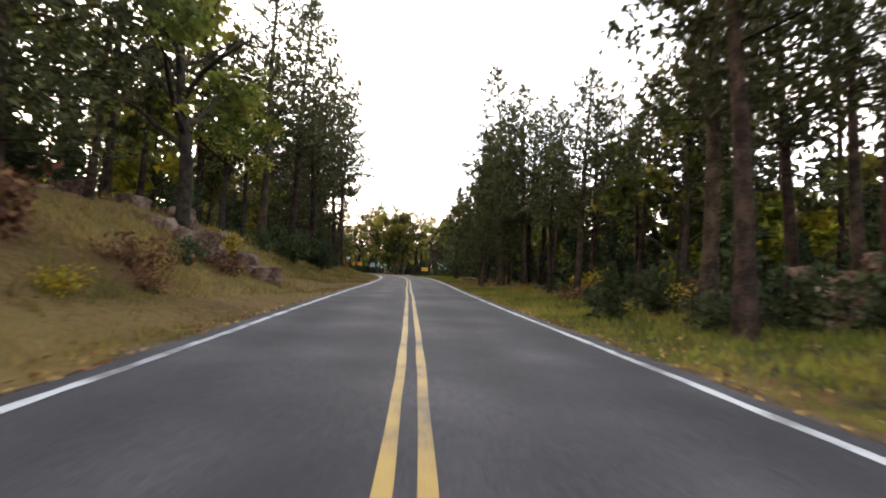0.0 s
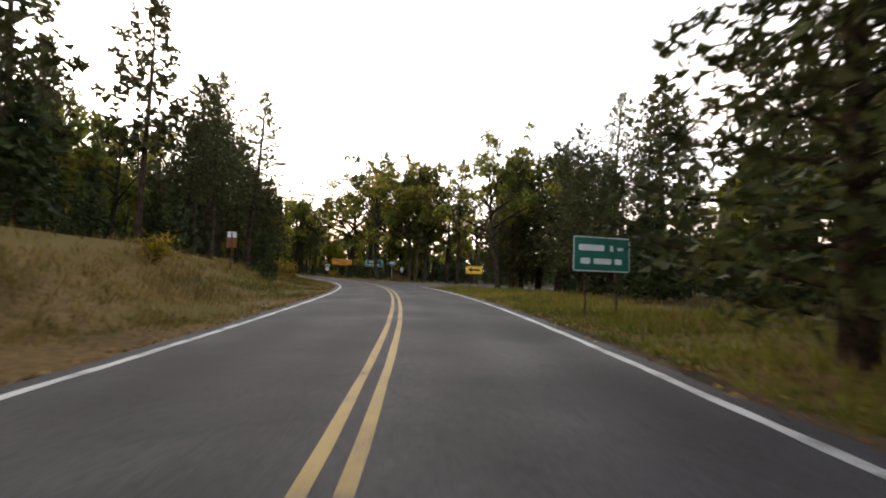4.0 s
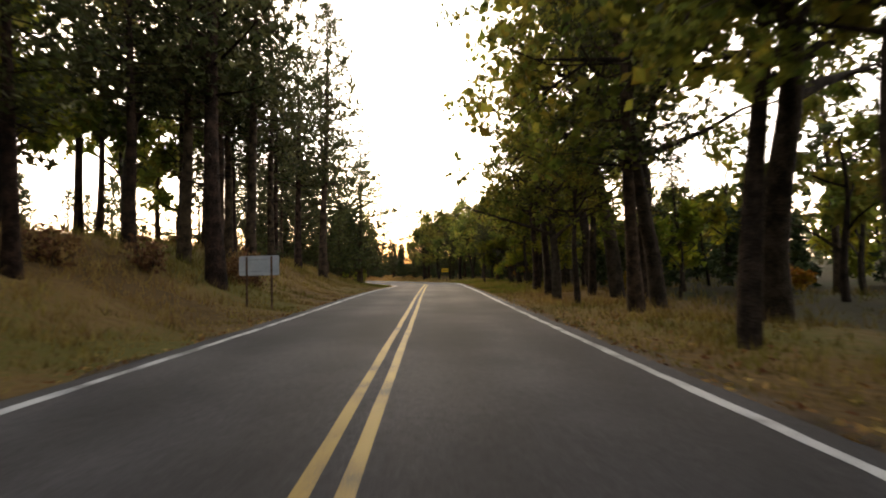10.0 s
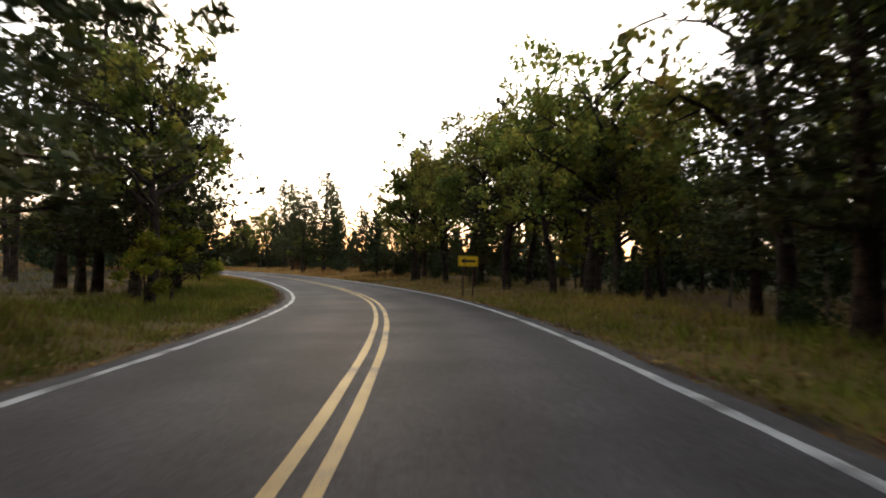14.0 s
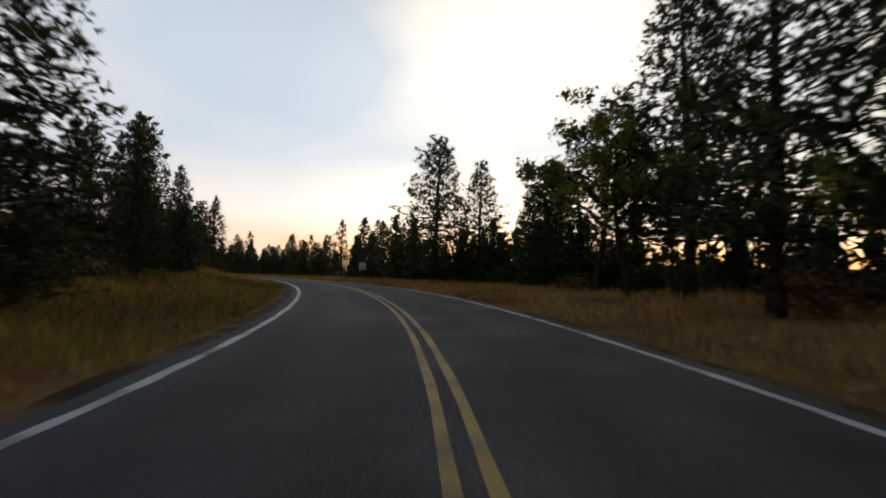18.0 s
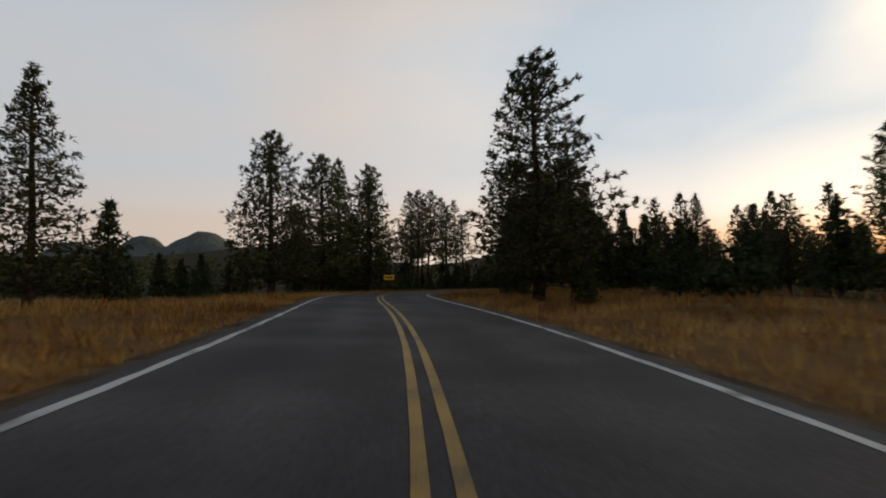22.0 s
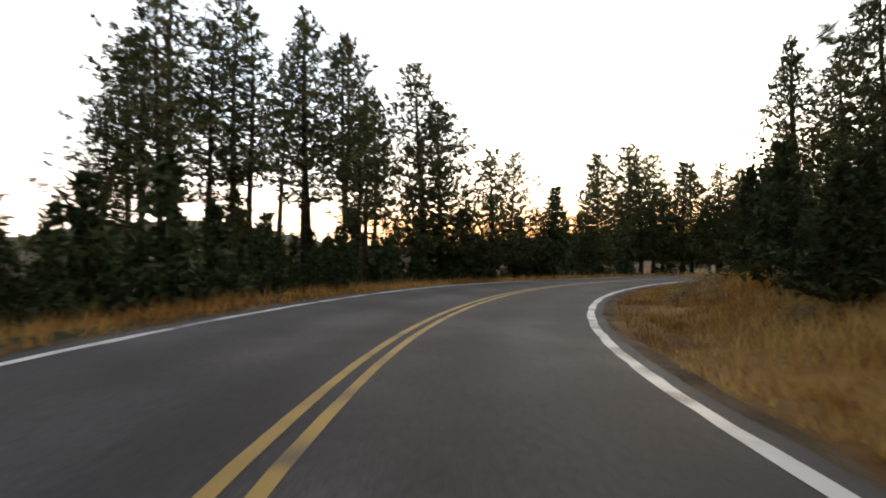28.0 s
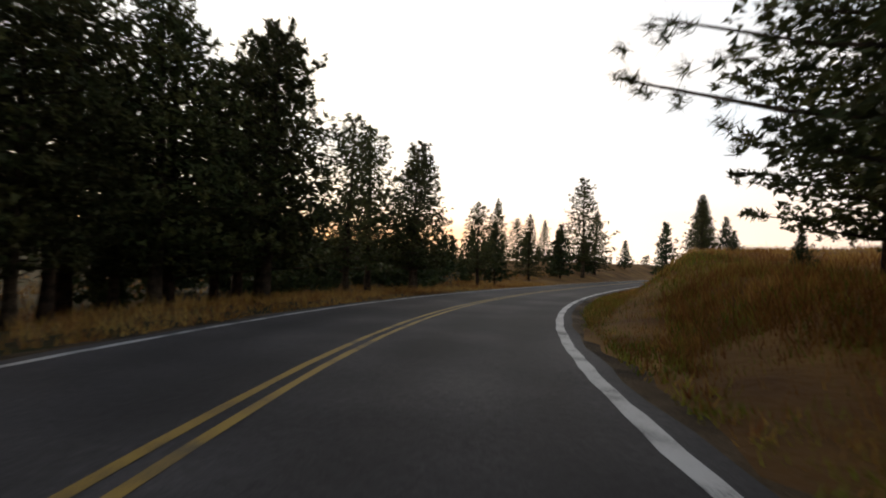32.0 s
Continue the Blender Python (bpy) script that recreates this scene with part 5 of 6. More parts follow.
# along from, to; side; sideways from, to; how many; tallest; kinds
BELTS = [(-80, 0, -1, 12, 45, 12, 20, "ppobb"), (-80, 0, 1, 11, 45, 12, 20, "ppobbj"), (0, 60, -1, 14, 60, 42, 20, "ppobbj"), (0, 60, 1, 14, 60, 52, 20, "ppobbjj"),
         (60, 107.1, -1, 13, 55, 36, 20, "ppobdj"), (60, 96.6, 1, 17, 60, 44, 18, "ppobj"), (105, 127.7, 1, 44, 90, 44, 9, "oddjb"), (126, 142, 1, 22, 62, 44, 9, "dojb"), (286, 338, 1, 22, 46, 46, 6, "jjj"), (96.6, 105, 1, 20, 60, 8, 14, "podj"), (107.1, 194.9, -1, 19, 60, 36, 20, "ppob"),
         (127.7, 194.9, 1, 15, 65, 70, 16, "pddddoddb"), (194.9, 246.2, -1, 17, 60, 30, 16, "ppojb"), (194.9, 246.2, 1, 13, 60, 46, 14, "pobojp"), (246.2, 281.4, -1, 12, 55, 40, 9, "pjjp"), (246.2, 286.6, 1, 15, 60, 30, 12, "pjjb"),
         (286.6, 338.7, 1, 34, 90, 46, 9, "pjjj"), (281.4, 342.8, -1, 54, 84, 60, 8, "j"), (342.8, 387.4, 1, 13, 60, 40, 14, "pjpb"), (342.8, 400.3, -1, 50, 84, 60, 8, "j"), (387.4, 454, 1, 13, 55, 34, 12, "pjj"),
         (371.8, 454, -1, 9.5, 15, 34, 8, "jjb"), (385.5, 454, -1, 40, 90, 20, 9, "jjj"), (454, 544, -1, 14, 40, 26, 9, "jbj"), (436, 500, -1, 9.5, 20, 70, 5, "bbbj"), (405, 440, -1, 10, 16, 30, 4, "jbb"), (464, 584, 1, 45, 110, 8, 6, "j"), (544, 624, -1, 26, 80, 16, 9, "jp"),
         (0, 62, 1, 11, 32, 46, 13, "ddjjbob"), (0, 62, -1, 13, 32, 30, 12, "ddjbo"), (62, 98.7, 1, 13, 32, 26, 12, "djdob"), (163.8, 211.5, 1, 11, 28, 36, 13, "ddjdo"), (124.7, 163.8, -1, 14, 32, 26, 12, "djdoj"), (62, 105, -1, 12, 28, 22, 12, "djjob"),
         (190.1, 257.9, 1, 14, 46, 50, 10, "djbjbd"), (7.8, 44.4, 1, 12, 30, 30, 16, "podjdp"), (94.5, 110.3, 1, 16, 60, 22, 10, "pdojo"), (126.7, 141.5, 1, 13, 30, 24, 16, "pdojo"), (80.1, 98.7, 1, 14, 34, 18, 17, "pojp"),
         (3.9, 54.1, 1, 18, 48, 40, 10, "jjbdd"), (3.9, 48.3, -1, 18, 48, 28, 10, "jjbd"), (95.6, 109.2, 1, 15, 44, 20, 9, "jdjd"), (101.9, 109.7, 1, 17, 38, 22, 15, "dodp"), (25.2, 58, -1, 14, 28, 24, 20, "opdo"), (23.3, 64, 1, 15, 34, 32, 20, "oppd"),
         (145.4, 181.6, -1, 13, 30, 24, 19, "oopd"),
         (128, 150, 1, 11, 24, 44, 5, "bbdjb"), (208, 245, 1, 10, 24, 56, 8, "bdobdj"), (172, 200, 1, 9.5, 24, 44, 8, "bddob"), (425, 456, 1, 10, 22, 40, 6, "jjbj"), (262, 302, 1, 13, 34, 54, 7, "jbjdb"), (412, 446, -1, 13, 30, 46, 9, "pjjb"), (140, 178, -1, 14, 34, 44, 8, "djbob"), (400, 432, -1, 9.5, 22, 50, 7, "jbjb")]
DEEP_HEIGHTS = {"p": (0.62, 1.0), "o": (0.45, 0.65), "d": (0.25, 0.42), "j": (2.5, 6.0), "b": (1.0, 2.4)}


def deep_places(seed):
    """Where the trees of the deep forest stand: place, kind, height, turn."""
    pick = random.Random(seed)
    rows = []
    for belt, (s0, s1, side, l0, l1, count, tallest, codes) in enumerate(BELTS):
        s = np.array([pick.uniform(s0, s1) for _ in range(count * 2)])
        lat = np.array([side * (l0 + (l1 - l0) * pick.random() ** 1.35) for _ in range(count * 2)])
        xs, ys, _ = on_road(s, lat)
        zs, (_, real) = ground_z(xs, ys), near_road(xs, ys)
        made = 0
        for i in range(count * 2):
            x, y = float(xs[i]), float(ys[i])
            code, low, k, a, which = pick.choice(codes), 1.0, pick.random(), pick.uniform(0, 6.28), pick.randrange(12)
            if made >= count or abs(real[i]) < l0 - 1 or (side > 0 and 111 < s[i] < 122 and abs(lat[i]) < 64):
                continue
            if any((x - px) ** 2 + (y - py) ** 2 < 4.0 for px, py in PLANTED):
                continue
            lo, hi = DEEP_HEIGHTS[code]
            h = (lo + (hi - lo) * k) * (tallest if code in "pod" else 1.0)
            for cx, cy, r, cap in GLADES:
                if (x - cx) ** 2 + (y - cy) ** 2 < r * r:
                    h = min(h, cap * (0.8 + 0.2 * k))
            if h < 0.8:
                continue
            if code in "pod" and h < 5:
                code = "j"
            PLANTED.append((x, y))
            made += 1
            rows.append((x, y, float(zs[i]), code, h, a, which, belt))
    return rows


def build_deep_forest(seed):
    """The rest of the forest, thinning away from the road, as masses of wood and foliage too many to count."""
    masses = {}
    for x, y, z, code, h, a, which, belt in deep_places(seed):
        nominal, bark, green, meshes = DEEP[code]
        wood, leaf = meshes[which % len(meshes)]
        k = h / nominal
        for bit, mat in ((wood, bark), (leaf, green)):
            v = np.asarray(bit[0]) * k
            v = np.stack([v[:, 0] * math.cos(a) - v[:, 1] * math.sin(a) + x, v[:, 0] * math.sin(a) + v[:, 1] * math.cos(a) + y, v[:, 2] + z], -1)
            got = masses.setdefault((mat.name, belt // 3), [mat, [], [], 0])
            got[1].append(v)
            got[2].extend(tuple(q + got[3] for q in f) for f in bit[1])
            got[3] += len(v)
    for (name, _), (mat, v, f, _n) in masses.items():
        wood = "bark" in name
        me = bpy.data.meshes.new("forest_trunks" if wood else "forest_foliage")
        me.from_pydata(np.concatenate(v).tolist(), [], f)
        me.materials.append(mat)
        tagged(new(me.name, me), "dark trunks and limbs crowding the forest behind" if wood else "dense mixed foliage of the forest behind the first trees", "woods", kind="stuff")


build_deep_forest(21)


def build_far_woods():
    """The woods beyond, as one mass of small conifers over the land and the hills."""
    green = Soup()
    spots = []
    while len(spots) < 3000:
        a = rng.uniform(0, 2 * np.pi, 600)
        r = 56 + 950 * rng.random(600) ** 2.4
        i = rng.integers(0, len(RS), 600)
        x, y = RX[i] + np.cos(a) * r, RY[i] + np.sin(a) * r
        s, lat = near_road(x, y)
        ok = (np.abs(lat) < 380) & (np.abs(lat) > np.where((s > 281) & (s < 405), 170, np.where(s > 385, 90, 55)))
        spots += list(zip(x[ok], y[ok]))
    # the low tree line beyond the meadow
    sx, sy, _ = on_road(rng.uniform(281, 410, 760), -(70 + 170 * rng.random(760) ** 1.3))
    tx, ty, _ = on_road(rng.uniform(405, 550, 360), -(62 + 150 * rng.random(360) ** 1.2))
    spots = np.array(spots[:3000] + list(zip(sx, sy)) + list(zip(tx, ty)))
    z = ground_z(spots[:, 0], spots[:, 1])
    lows = (np.abs(near_road(spots[:, 0], spots[:, 1])[1]) < 260) & (spots[:, 0] < -150)
    for (x, y), g, low_tree in zip(spots, z, lows):
        h = rng.uniform(4.5, 8) if low_tree else rng.uniform(8, 17)
        n = 30
        u = rng.random(n) ** 0.8
        az = rng.uniform(0, 6.28, n)
        rad = h * 0.2 * (1 - u) ** 0.8 * rng.uniform(0.5, 1.0, n)
        at = np.stack([x + np.cos(az) * rad, y + np.sin(az) * rad, g + h * (0.06 + 0.94 * u)], -1)
        way = unit(np.stack([np.cos(az), np.sin(az), rng.uniform(-0.6, 0.7, n)], -1))
        green.blades(at, way, h * rng.uniform(0.11, 0.18, n), h * rng.uniform(0.09, 0.15, n))
    me = bpy.data.meshes.new("far_woods")
    v, f = green.mesh()
    me.from_pydata(v, [], f)
    me.materials.append(NEEDLES)
    tagged(new("far_woods", me), "distant pine woods over rolling hills", "woods", kind="stuff")


build_far_woods()


def build_far_hills():
    """Wooded knobs of the hills on the skyline beyond the meadow, distance haze painted into their colour."""
    u, v = np.meshgrid(np.linspace(-420, 420, 57), np.linspace(-300, 300, 41), indexing="ij")
    cx, cy, along = -588.0, -796.0, math.atan2(90, -68)
    x, y = cx + u * math.cos(along) - v * math.sin(along), cy + u * math.sin(along) + v * math.cos(along)
    z = np.full(u.shape, -14.0)
    for at, deep_, height, wide in ((-105, 0, 66, 60), (6, 10, 80, 52), (118, -10, 88, 60), (-230, 20, 50, 80), (250, 30, 70, 90), (60, 60, 40, 140)):
        z = np.maximum(z, height * np.exp(-((u - at) ** 2 + (v - deep_) ** 2) / (2 * wide**2)) + 6 * np.sin(u * 0.05) - 6)
    z += 2.2 * np.sin(u * 0.21 + v * 0.13) * np.sin(v * 0.17)
    n, m = u.shape
    faces = [(i * m + j, (i + 1) * m + j, (i + 1) * m + j + 1, i * m + j + 1) for i in range(n - 1) for j in range(m - 1)]
    me = bpy.data.meshes.new("far_hills")
    me.from_pydata(np.stack([x, y, z], -1).reshape(-1, 3).tolist(), [], faces)
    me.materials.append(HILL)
    tagged(new("far_hills", me), "wooded hills on the skyline, painted blue-grey for haze", "hills", kind="structure")


build_far_hills()


def grass(name, label, mat, s0, s1, side, l0, l1, count, height, blades, width):
    """Grass beside the road, thickest near it."""
    s = rng.uniform(s0, s1, count)
    lat = l0 + (l1 - l0) * rng.random(count) ** 1.6
    base = np.where(side > 0, table(WIDE_R, s) - 3.2, 0.0)
    x, y, _ = on_road(s, side * (lat + base))
    _, real = near_road(x, y)
    keep = (np.abs(real) > l0 - 0.2) & ~((side > 0) & (s > 104) & (s < 130) & (np.abs(x - x) < 1) & (lat < 60) & (s > 108.5 - 4 * (lat < 6)) & (s < 124.5 + 4 * (lat < 6)))
    clump = 0.5 + 0.5 * np.sin(x * 0.9 + 1.7 * np.sin(y * 0.7)) * np.sin(y * 0.8 + 0.5)
    keep &= rng.random(count) < 0.35 + 0.65 * clump
    x, y, lat = x[keep], y[keep], lat[keep]
    z = ground_z(x, y)
    n = len(x)
    at = np.repeat(np.stack([x, y, z - 0.02], -1), blades, 0) + np.concatenate([rng.normal(0, 0.09, (n * blades, 2)), np.zeros((n * blades, 1))], 1)
    way = unit(np.concatenate([rng.normal(0, 0.38, (n * blades, 2)), np.ones((n * blades, 1))], 1))
    tall_ = np.repeat(height * (0.45 + 0.55 * smooth((lat - l0) / 1.6)) * rng.uniform(0.5, 1.2, n), blades) * rng.uniform(0.6, 1.2, n * blades)
    soup = Soup()
    soup.blades(at, way, tall_, np.full(n * blades, width) * rng.uniform(0.6, 1.5, n * blades))
    me = bpy.data.meshes.new(name)
    v, f = soup.mesh()
    me.from_pydata(v, [], f)
    me.materials.append(mat)
    tagged(new(name, me), label, "grass", kind="stuff")


for side in (-1, 1):
    grass("verge_grass", "short green and tan grass along the forest verge", VERGE, -25, 245, side, 3.72, 10, 34000, 0.27, 4, 0.024)
    grass("forest_grass", "sparse dry grass under the trees", VERGE, -10, 245, side, 5.5, 22, 15000, 0.42, 4, 0.03)
    grass("golden_grass", "tall dry golden grass beside the road", GOLD, 236, 505, side, 4.0, 13, 32000, 0.46, 4, 0.026)
    grass("meadow_grass", "dry tawny meadow grass", GOLD, 246, 525, side, 9, 36, 15000, 0.5, 4, 0.05)


for s0, s1, side, count in ((196, 246, -1, 12000), (4, 40, 1, 5000), (60, 103, 1, 7000), (176, 214, 1, 5000), (262, 290, -1, 5000), (452, 490, 1, 7000)):
    grass("fresh_grass", "rank yellow-green grass beside the asphalt", FRESH, s0, s1, side, 3.95, 10, count, 0.36, 4, 0.026)
grass("golden_grass", "tall dry golden grass on the bank inside the bend", GOLD, 392, 470, 1, 4.7, 9, 26000, 0.40, 4, 0.026)
grass("bank_grass", "rank brown and green grass on the wooded bank", VERGE, -8, 66, -1, 4.2, 11, 9000, 0.4, 4, 0.026)
grass("bank_grass", "rank brown and green grass on the wooded bank", VERGE, 66, 125, -1, 4.2, 10, 7000, 0.4, 4, 0.026)
grass("bank_grass", "rank brown and green grass on the wooded bank", VERGE, 125, 205, -1, 4.2, 12, 11000, 0.42, 4, 0.026)


def build_litter():
    n = 16000
    s, lat = rng.uniform(-20, 250, n), 3.6 + 4.5 * rng.random(n) ** 2
    side = np.where(rng.random(n) < 0.5, -1.0, 1.0)
    x, y, _ = on_road(s, side * lat)
    off = (side > 0) & (s > 98) & (s < 135)
    lat, side = np.where(off, lat + 0.4, lat), np.where(off, -1.0, side)
    x, y, _ = on_road(s, side * lat)
    z = np.where(lat < 4.6, road_z(s, side * lat) - 0.03, ground_z(x, y) + 0.015)
    soup = Soup()
    a = rng.uniform(0, 6.28, n)
    d = np.stack([np.cos(a), np.sin(a), rng.normal(0, 0.25, n)], -1)
    soup.blades(np.stack([x, y, z + 0.02], -1), unit(d), rng.uniform(0.05, 0.12, n), rng.uniform(0.04, 0.1, n))
    me = bpy.data.meshes.new("fallen_leaves")
    v, f = soup.mesh()
    me.from_pydata(v, [], f)
    me.materials.append(LITTER)
    tagged(new("fallen_leaves", me), "brown and orange leaves fallen along the road edge", "leaves", kind="stuff")


build_litter()


# ---- signs ----
def panel(w, h, t=0.012, corner=0.05, cuts=4):
    """A rounded flat plate in the xz plane, its face towards -y."""
    bm = bmesh.new()
    pts = []
    for cx_, cz, a0 in ((w / 2 - corner, h / 2 - corner, 0), (-w / 2 + corner, h / 2 - corner, 90), (-w / 2 + corner, -h / 2 + corner, 180), (w / 2 - corner, -h / 2 + corner, 270)):
        for k in range(cuts + 1):
            a = radians(a0 + 90 * k / cuts)
            pts.append((cx_ + corner * math.cos(a), cz + corner * math.sin(a)))
    return plate(pts, t, bm)


def plate(pts, t, bm=None):
    bm = bm or bmesh.new()
    front = [bm.verts.new((x, -t / 2, z)) for x, z in pts]
    back = [bm.verts.new((x, t / 2, z)) for x, z in pts]
    bm.faces.new(front)
    bm.faces.new(back[::-1])
    for i in range(len(pts)):
        j = (i + 1) % len(pts)
        bm.faces.new((front[j], front[i], back[i], back[j]))
    bmesh.ops.recalc_face_normals(bm, faces=bm.faces)
    return bm


def moved(bm, x, y, z):
    bmesh.ops.translate(bm, vec=(x, y, z), verts=bm.verts)
    return bm


def ring(w, h, band, y, corner=0.05):
    """A border line inside a plate's edge."""
    bm = bmesh.new()
    loops = []
    for inset in (0.0, band):
        pts, c = [], max(corner - inset, 0.01)
        for cx_, cz, a0 in ((w / 2 - inset - c, h / 2 - inset - c, 0), (-w / 2 + inset + c, h / 2 - inset - c, 90), (-w / 2 + inset + c, -h / 2 + inset + c, 180), (w / 2 - inset - c, -h / 2 + inset + c, 270)):
            for k in range(4):
                a = radians(a0 + 30 * k)
                pts.append(bm.verts.new((cx_ + c * math.cos(a), y, cz + c * math.sin(a))))
        loops.append(pts)
    n = len(loops[0])
    for i in range(n):
        bm.faces.new((loops[0][i], loops[0][(i + 1) % n], loops[1][(i + 1) % n], loops[1][i]))
    return bm


def bar(x, z, w, h, y):
    return moved(panel(w, h, 0.004, min(w, h) * 0.25, 2), x, y, z)


def channel_post(height, width=0.07):
    """A U-shaped steel post with a run of bolt holes suggested by its flanges."""
    bm = bmesh.new()
    prof = [(-width / 2, 0.0), (-width / 2, 0.008), (-width * 0.22, 0.008), (-width * 0.16, 0.035), (width * 0.16, 0.035), (width * 0.22, 0.008), (width / 2, 0.008), (width / 2, 0.0), (width * 0.14, 0.0), (width * 0.1, 0.027), (-width * 0.1, 0.027), (-width * 0.14, 0.0)]
    low = [bm.verts.new((x, y, -0.4)) for x, y in prof]
    high = [bm.verts.new((x, y, height)) for x, y in prof]
    bm.faces.new(low[::-1]), bm.faces.new(high)
    for i in range(len(prof)):
        j = (i + 1) % len(prof)
        bm.faces.new((low[i], low[j], high[j], high[i]))
    bmesh.ops.recalc_face_normals(bm, faces=bm.faces)
    return bm


def square_post(height, w=0.1):
    bm = bmesh.new()
    bmesh.ops.create_cube(bm, size=1.0)
    bmesh.ops.scale(bm, vec=(w, w, height + 0.4), verts=bm.verts)
    bmesh.ops.translate(bm, vec=(0, w / 2, (height - 0.4) / 2), verts=bm.verts)
    bmesh.ops.bevel(bm, geom=bm.edges[:] + bm.verts[:], offset=0.008, segments=1, affect="EDGES")
    return bm


def bolt(x, z, y):
    bm = bmesh.new()
    bmesh.ops.create_cone(bm, segments=6, radius1=0.013, radius2=0.011, depth=0.012, cap_ends=True)
    bmesh.ops.rotate(bm, cent=(0, 0, 0), matrix=Matrix.Rotation(radians(90), 3, "X"), verts=bm.verts)
    return moved(bm, x, y, z)


def lettering(name, text, size, x, y, z, mat, parent):
    cu = bpy.data.curves.new(name, "FONT")
    cu.body, cu.size, cu.align_x, cu.align_y, cu.extrude = text, size, "CENTER", "CENTER", 0.001
    tmp = bpy.data.objects.new(name, cu)
    scene.collection.objects.link(tmp)
    me = bpy.data.meshes.new_from_object(tmp.evaluated_get(bpy.context.evaluated_depsgraph_get()))
    bpy.data.objects.remove(tmp)
    me.transform(Matrix.Translation((x, y, z)) @ Matrix.Rotation(radians(90), 4, "X"))
    me.materials.clear()
    me.materials.append(mat)
    ob = new(name, me)
    ob.parent = parent
    return ob


def sign_spot(s, lat, twist=0.0, back=False):
    """The foot of a sign by the road, facing oncoming drivers, or the others."""
    x, y, h = on_road(s, lat)
    g = float(ground_z(float(x), float(y))[0])
    return Matrix.Translation((float(x), float(y), g)) @ Matrix.Rotation(float(h) + radians(twist) + (math.pi if back else 0), 4, "Z")


def arrow_sign(s, lat, mid, point_left, twist, label, size=1.0):
    t = thing("curve_arrow_sign", sign_spot(s, lat, twist), label, "road sign")
    w, h = 1.22 * size, 0.61 * size
    p = part("panel", moved(panel(w, h), 0, 0, mid), SIGN_YELLOW, t)
    part("border", moved(ring(w - 0.03, h - 0.03, 0.018, -0.0085), 0, 0, mid), SIGN_BLACK, p)
    k = -1 if point_left else 1
    pts = [(0.47 * k, 0), (0.16 * k, 0.2), (0.21 * k, 0.07), (-0.46 * k, 0.07), (-0.46 * k, -0.07), (0.21 * k, -0.07), (0.16 * k, -0.2)]
    pts = [(a * size, b * size) for a, b in (pts[::-1] if k > 0 else pts)]
    part("arrow", moved(plate(pts, 0.004), 0, -0.0095, mid), SIGN_BLACK, p, "black arrow")
    for x in (-0.3 * size, 0.3 * size):
        part("post", moved(channel_post(mid + 0.28 * size), x, 0.008, 0), RUSTY, t)
        for z in (-0.2 * size, 0.2 * size):
            part("bolt", bolt(x, mid + z, -0.012), GALV, p)
    return t


def guide_sign(s, lat, w, h, mid, mat, bars, twist, label, posts=2, post_mat=None, wood=False, name="guide_sign"):
    """A large plate on posts; each bar stands for a word that cannot be read."""
    t = thing(name, sign_spot(s, lat, twist), label, "road sign")
    p = part("panel", moved(panel(w, h, corner=0.06), 0, 0, mid), mat, t)
    if mat == SIGN_GREEN:
        part("border", moved(ring(w - 0.02, h - 0.02, 0.025, -0.0085, 0.055), 0, 0, mid), SIGN_WHITE, p)
    for x, z, bw, bh in bars:
        part("word_bar", bar(x, mid + z, bw, bh, -0.0095), SIGN_WHITE if mat == SIGN_GREEN else SIGN_BLACK, p)
    for k in range(posts):
        x = 0 if posts == 1 else (k - 0.5) * w * 0.55
        part("post", moved(square_post(mid + h / 2 - 0.05, 0.1) if wood else channel_post(mid + h / 2 - 0.05), x, 0.008, 0), post_mat or RUSTY, t)
    return t


def back_of_sign(s, lat, w, h, mid, twist, label, posts=1, post_mat=None, corners=0.05):
    """A sign for the other direction, seen from behind: bare metal with its posts in front."""
    t = thing("road_sign", sign_spot(s, lat, twist, True), label, "road sign")
    p = part("panel", moved(panel(w, h, corner=corners), 0, 0, mid), SIGN_BACK, t)
    for k in range(posts):
        x = 0 if posts == 1 else (k - 0.5) * w * 0.62
        part("post", moved(channel_post(mid + h / 2 - 0.03), x, 0.008, 0), post_mat or RUSTY, t)
        for z in (-h * 0.3, h * 0.3):
            part("bolt", bolt(x, mid + z, 0.05), GALV, p)
    for z in ((-h * 0.3, h * 0.3) if posts == 2 else ()):
        part("stiffener", bar(0, mid + z, w * 0.94, 0.035, 0.012), GALV, p)
    return t


arrow_sign(100.8, 6.7, 1.62, True, -4, "yellow warning sign with black arrow on two rusty posts")
arrow_sign(215.7, 4.4, 1.6, True, 6, "yellow curve sign with black arrow by the dark oaks", 0.78)
arrow_sign(385.5, -5.3, 1.75, False, 18, "yellow curve sign with black arrow below dark pines")
guide_sign(76.8, 5.8, 1.9, 1.0, 1.8, SIGN_GREEN, [(-0.35, 0.18, 0.85, 0.17), (0.32, 0.18, 0.10, 0.17), (0.62, 0.17, 0.2, 0.08), (-0.55, -0.2, 0.32, 0.17), (0.02, -0.2, 0.6, 0.16), (0.55, -0.2, 0.24, 0.16)], 14,
           "green guide sign with two rows of white words")
guide_sign(134.0, 10.0, 2.55, 1.0, 2.5, SIGN_GREEN, [(-1.08, 0.21, 0.13, 0.22), (-0.3, 0.21, 0.95, 0.15), (1.06, 0.21, 0.13, 0.16), (-1.08, -0.2, 0.13, 0.22), (-0.62, -0.2, 0.3, 0.15), (0.2, -0.2, 1.05, 0.15), (1.06, -0.2, 0.13, 0.14)], -28,
           "wide green guide sign with white words and arrows")
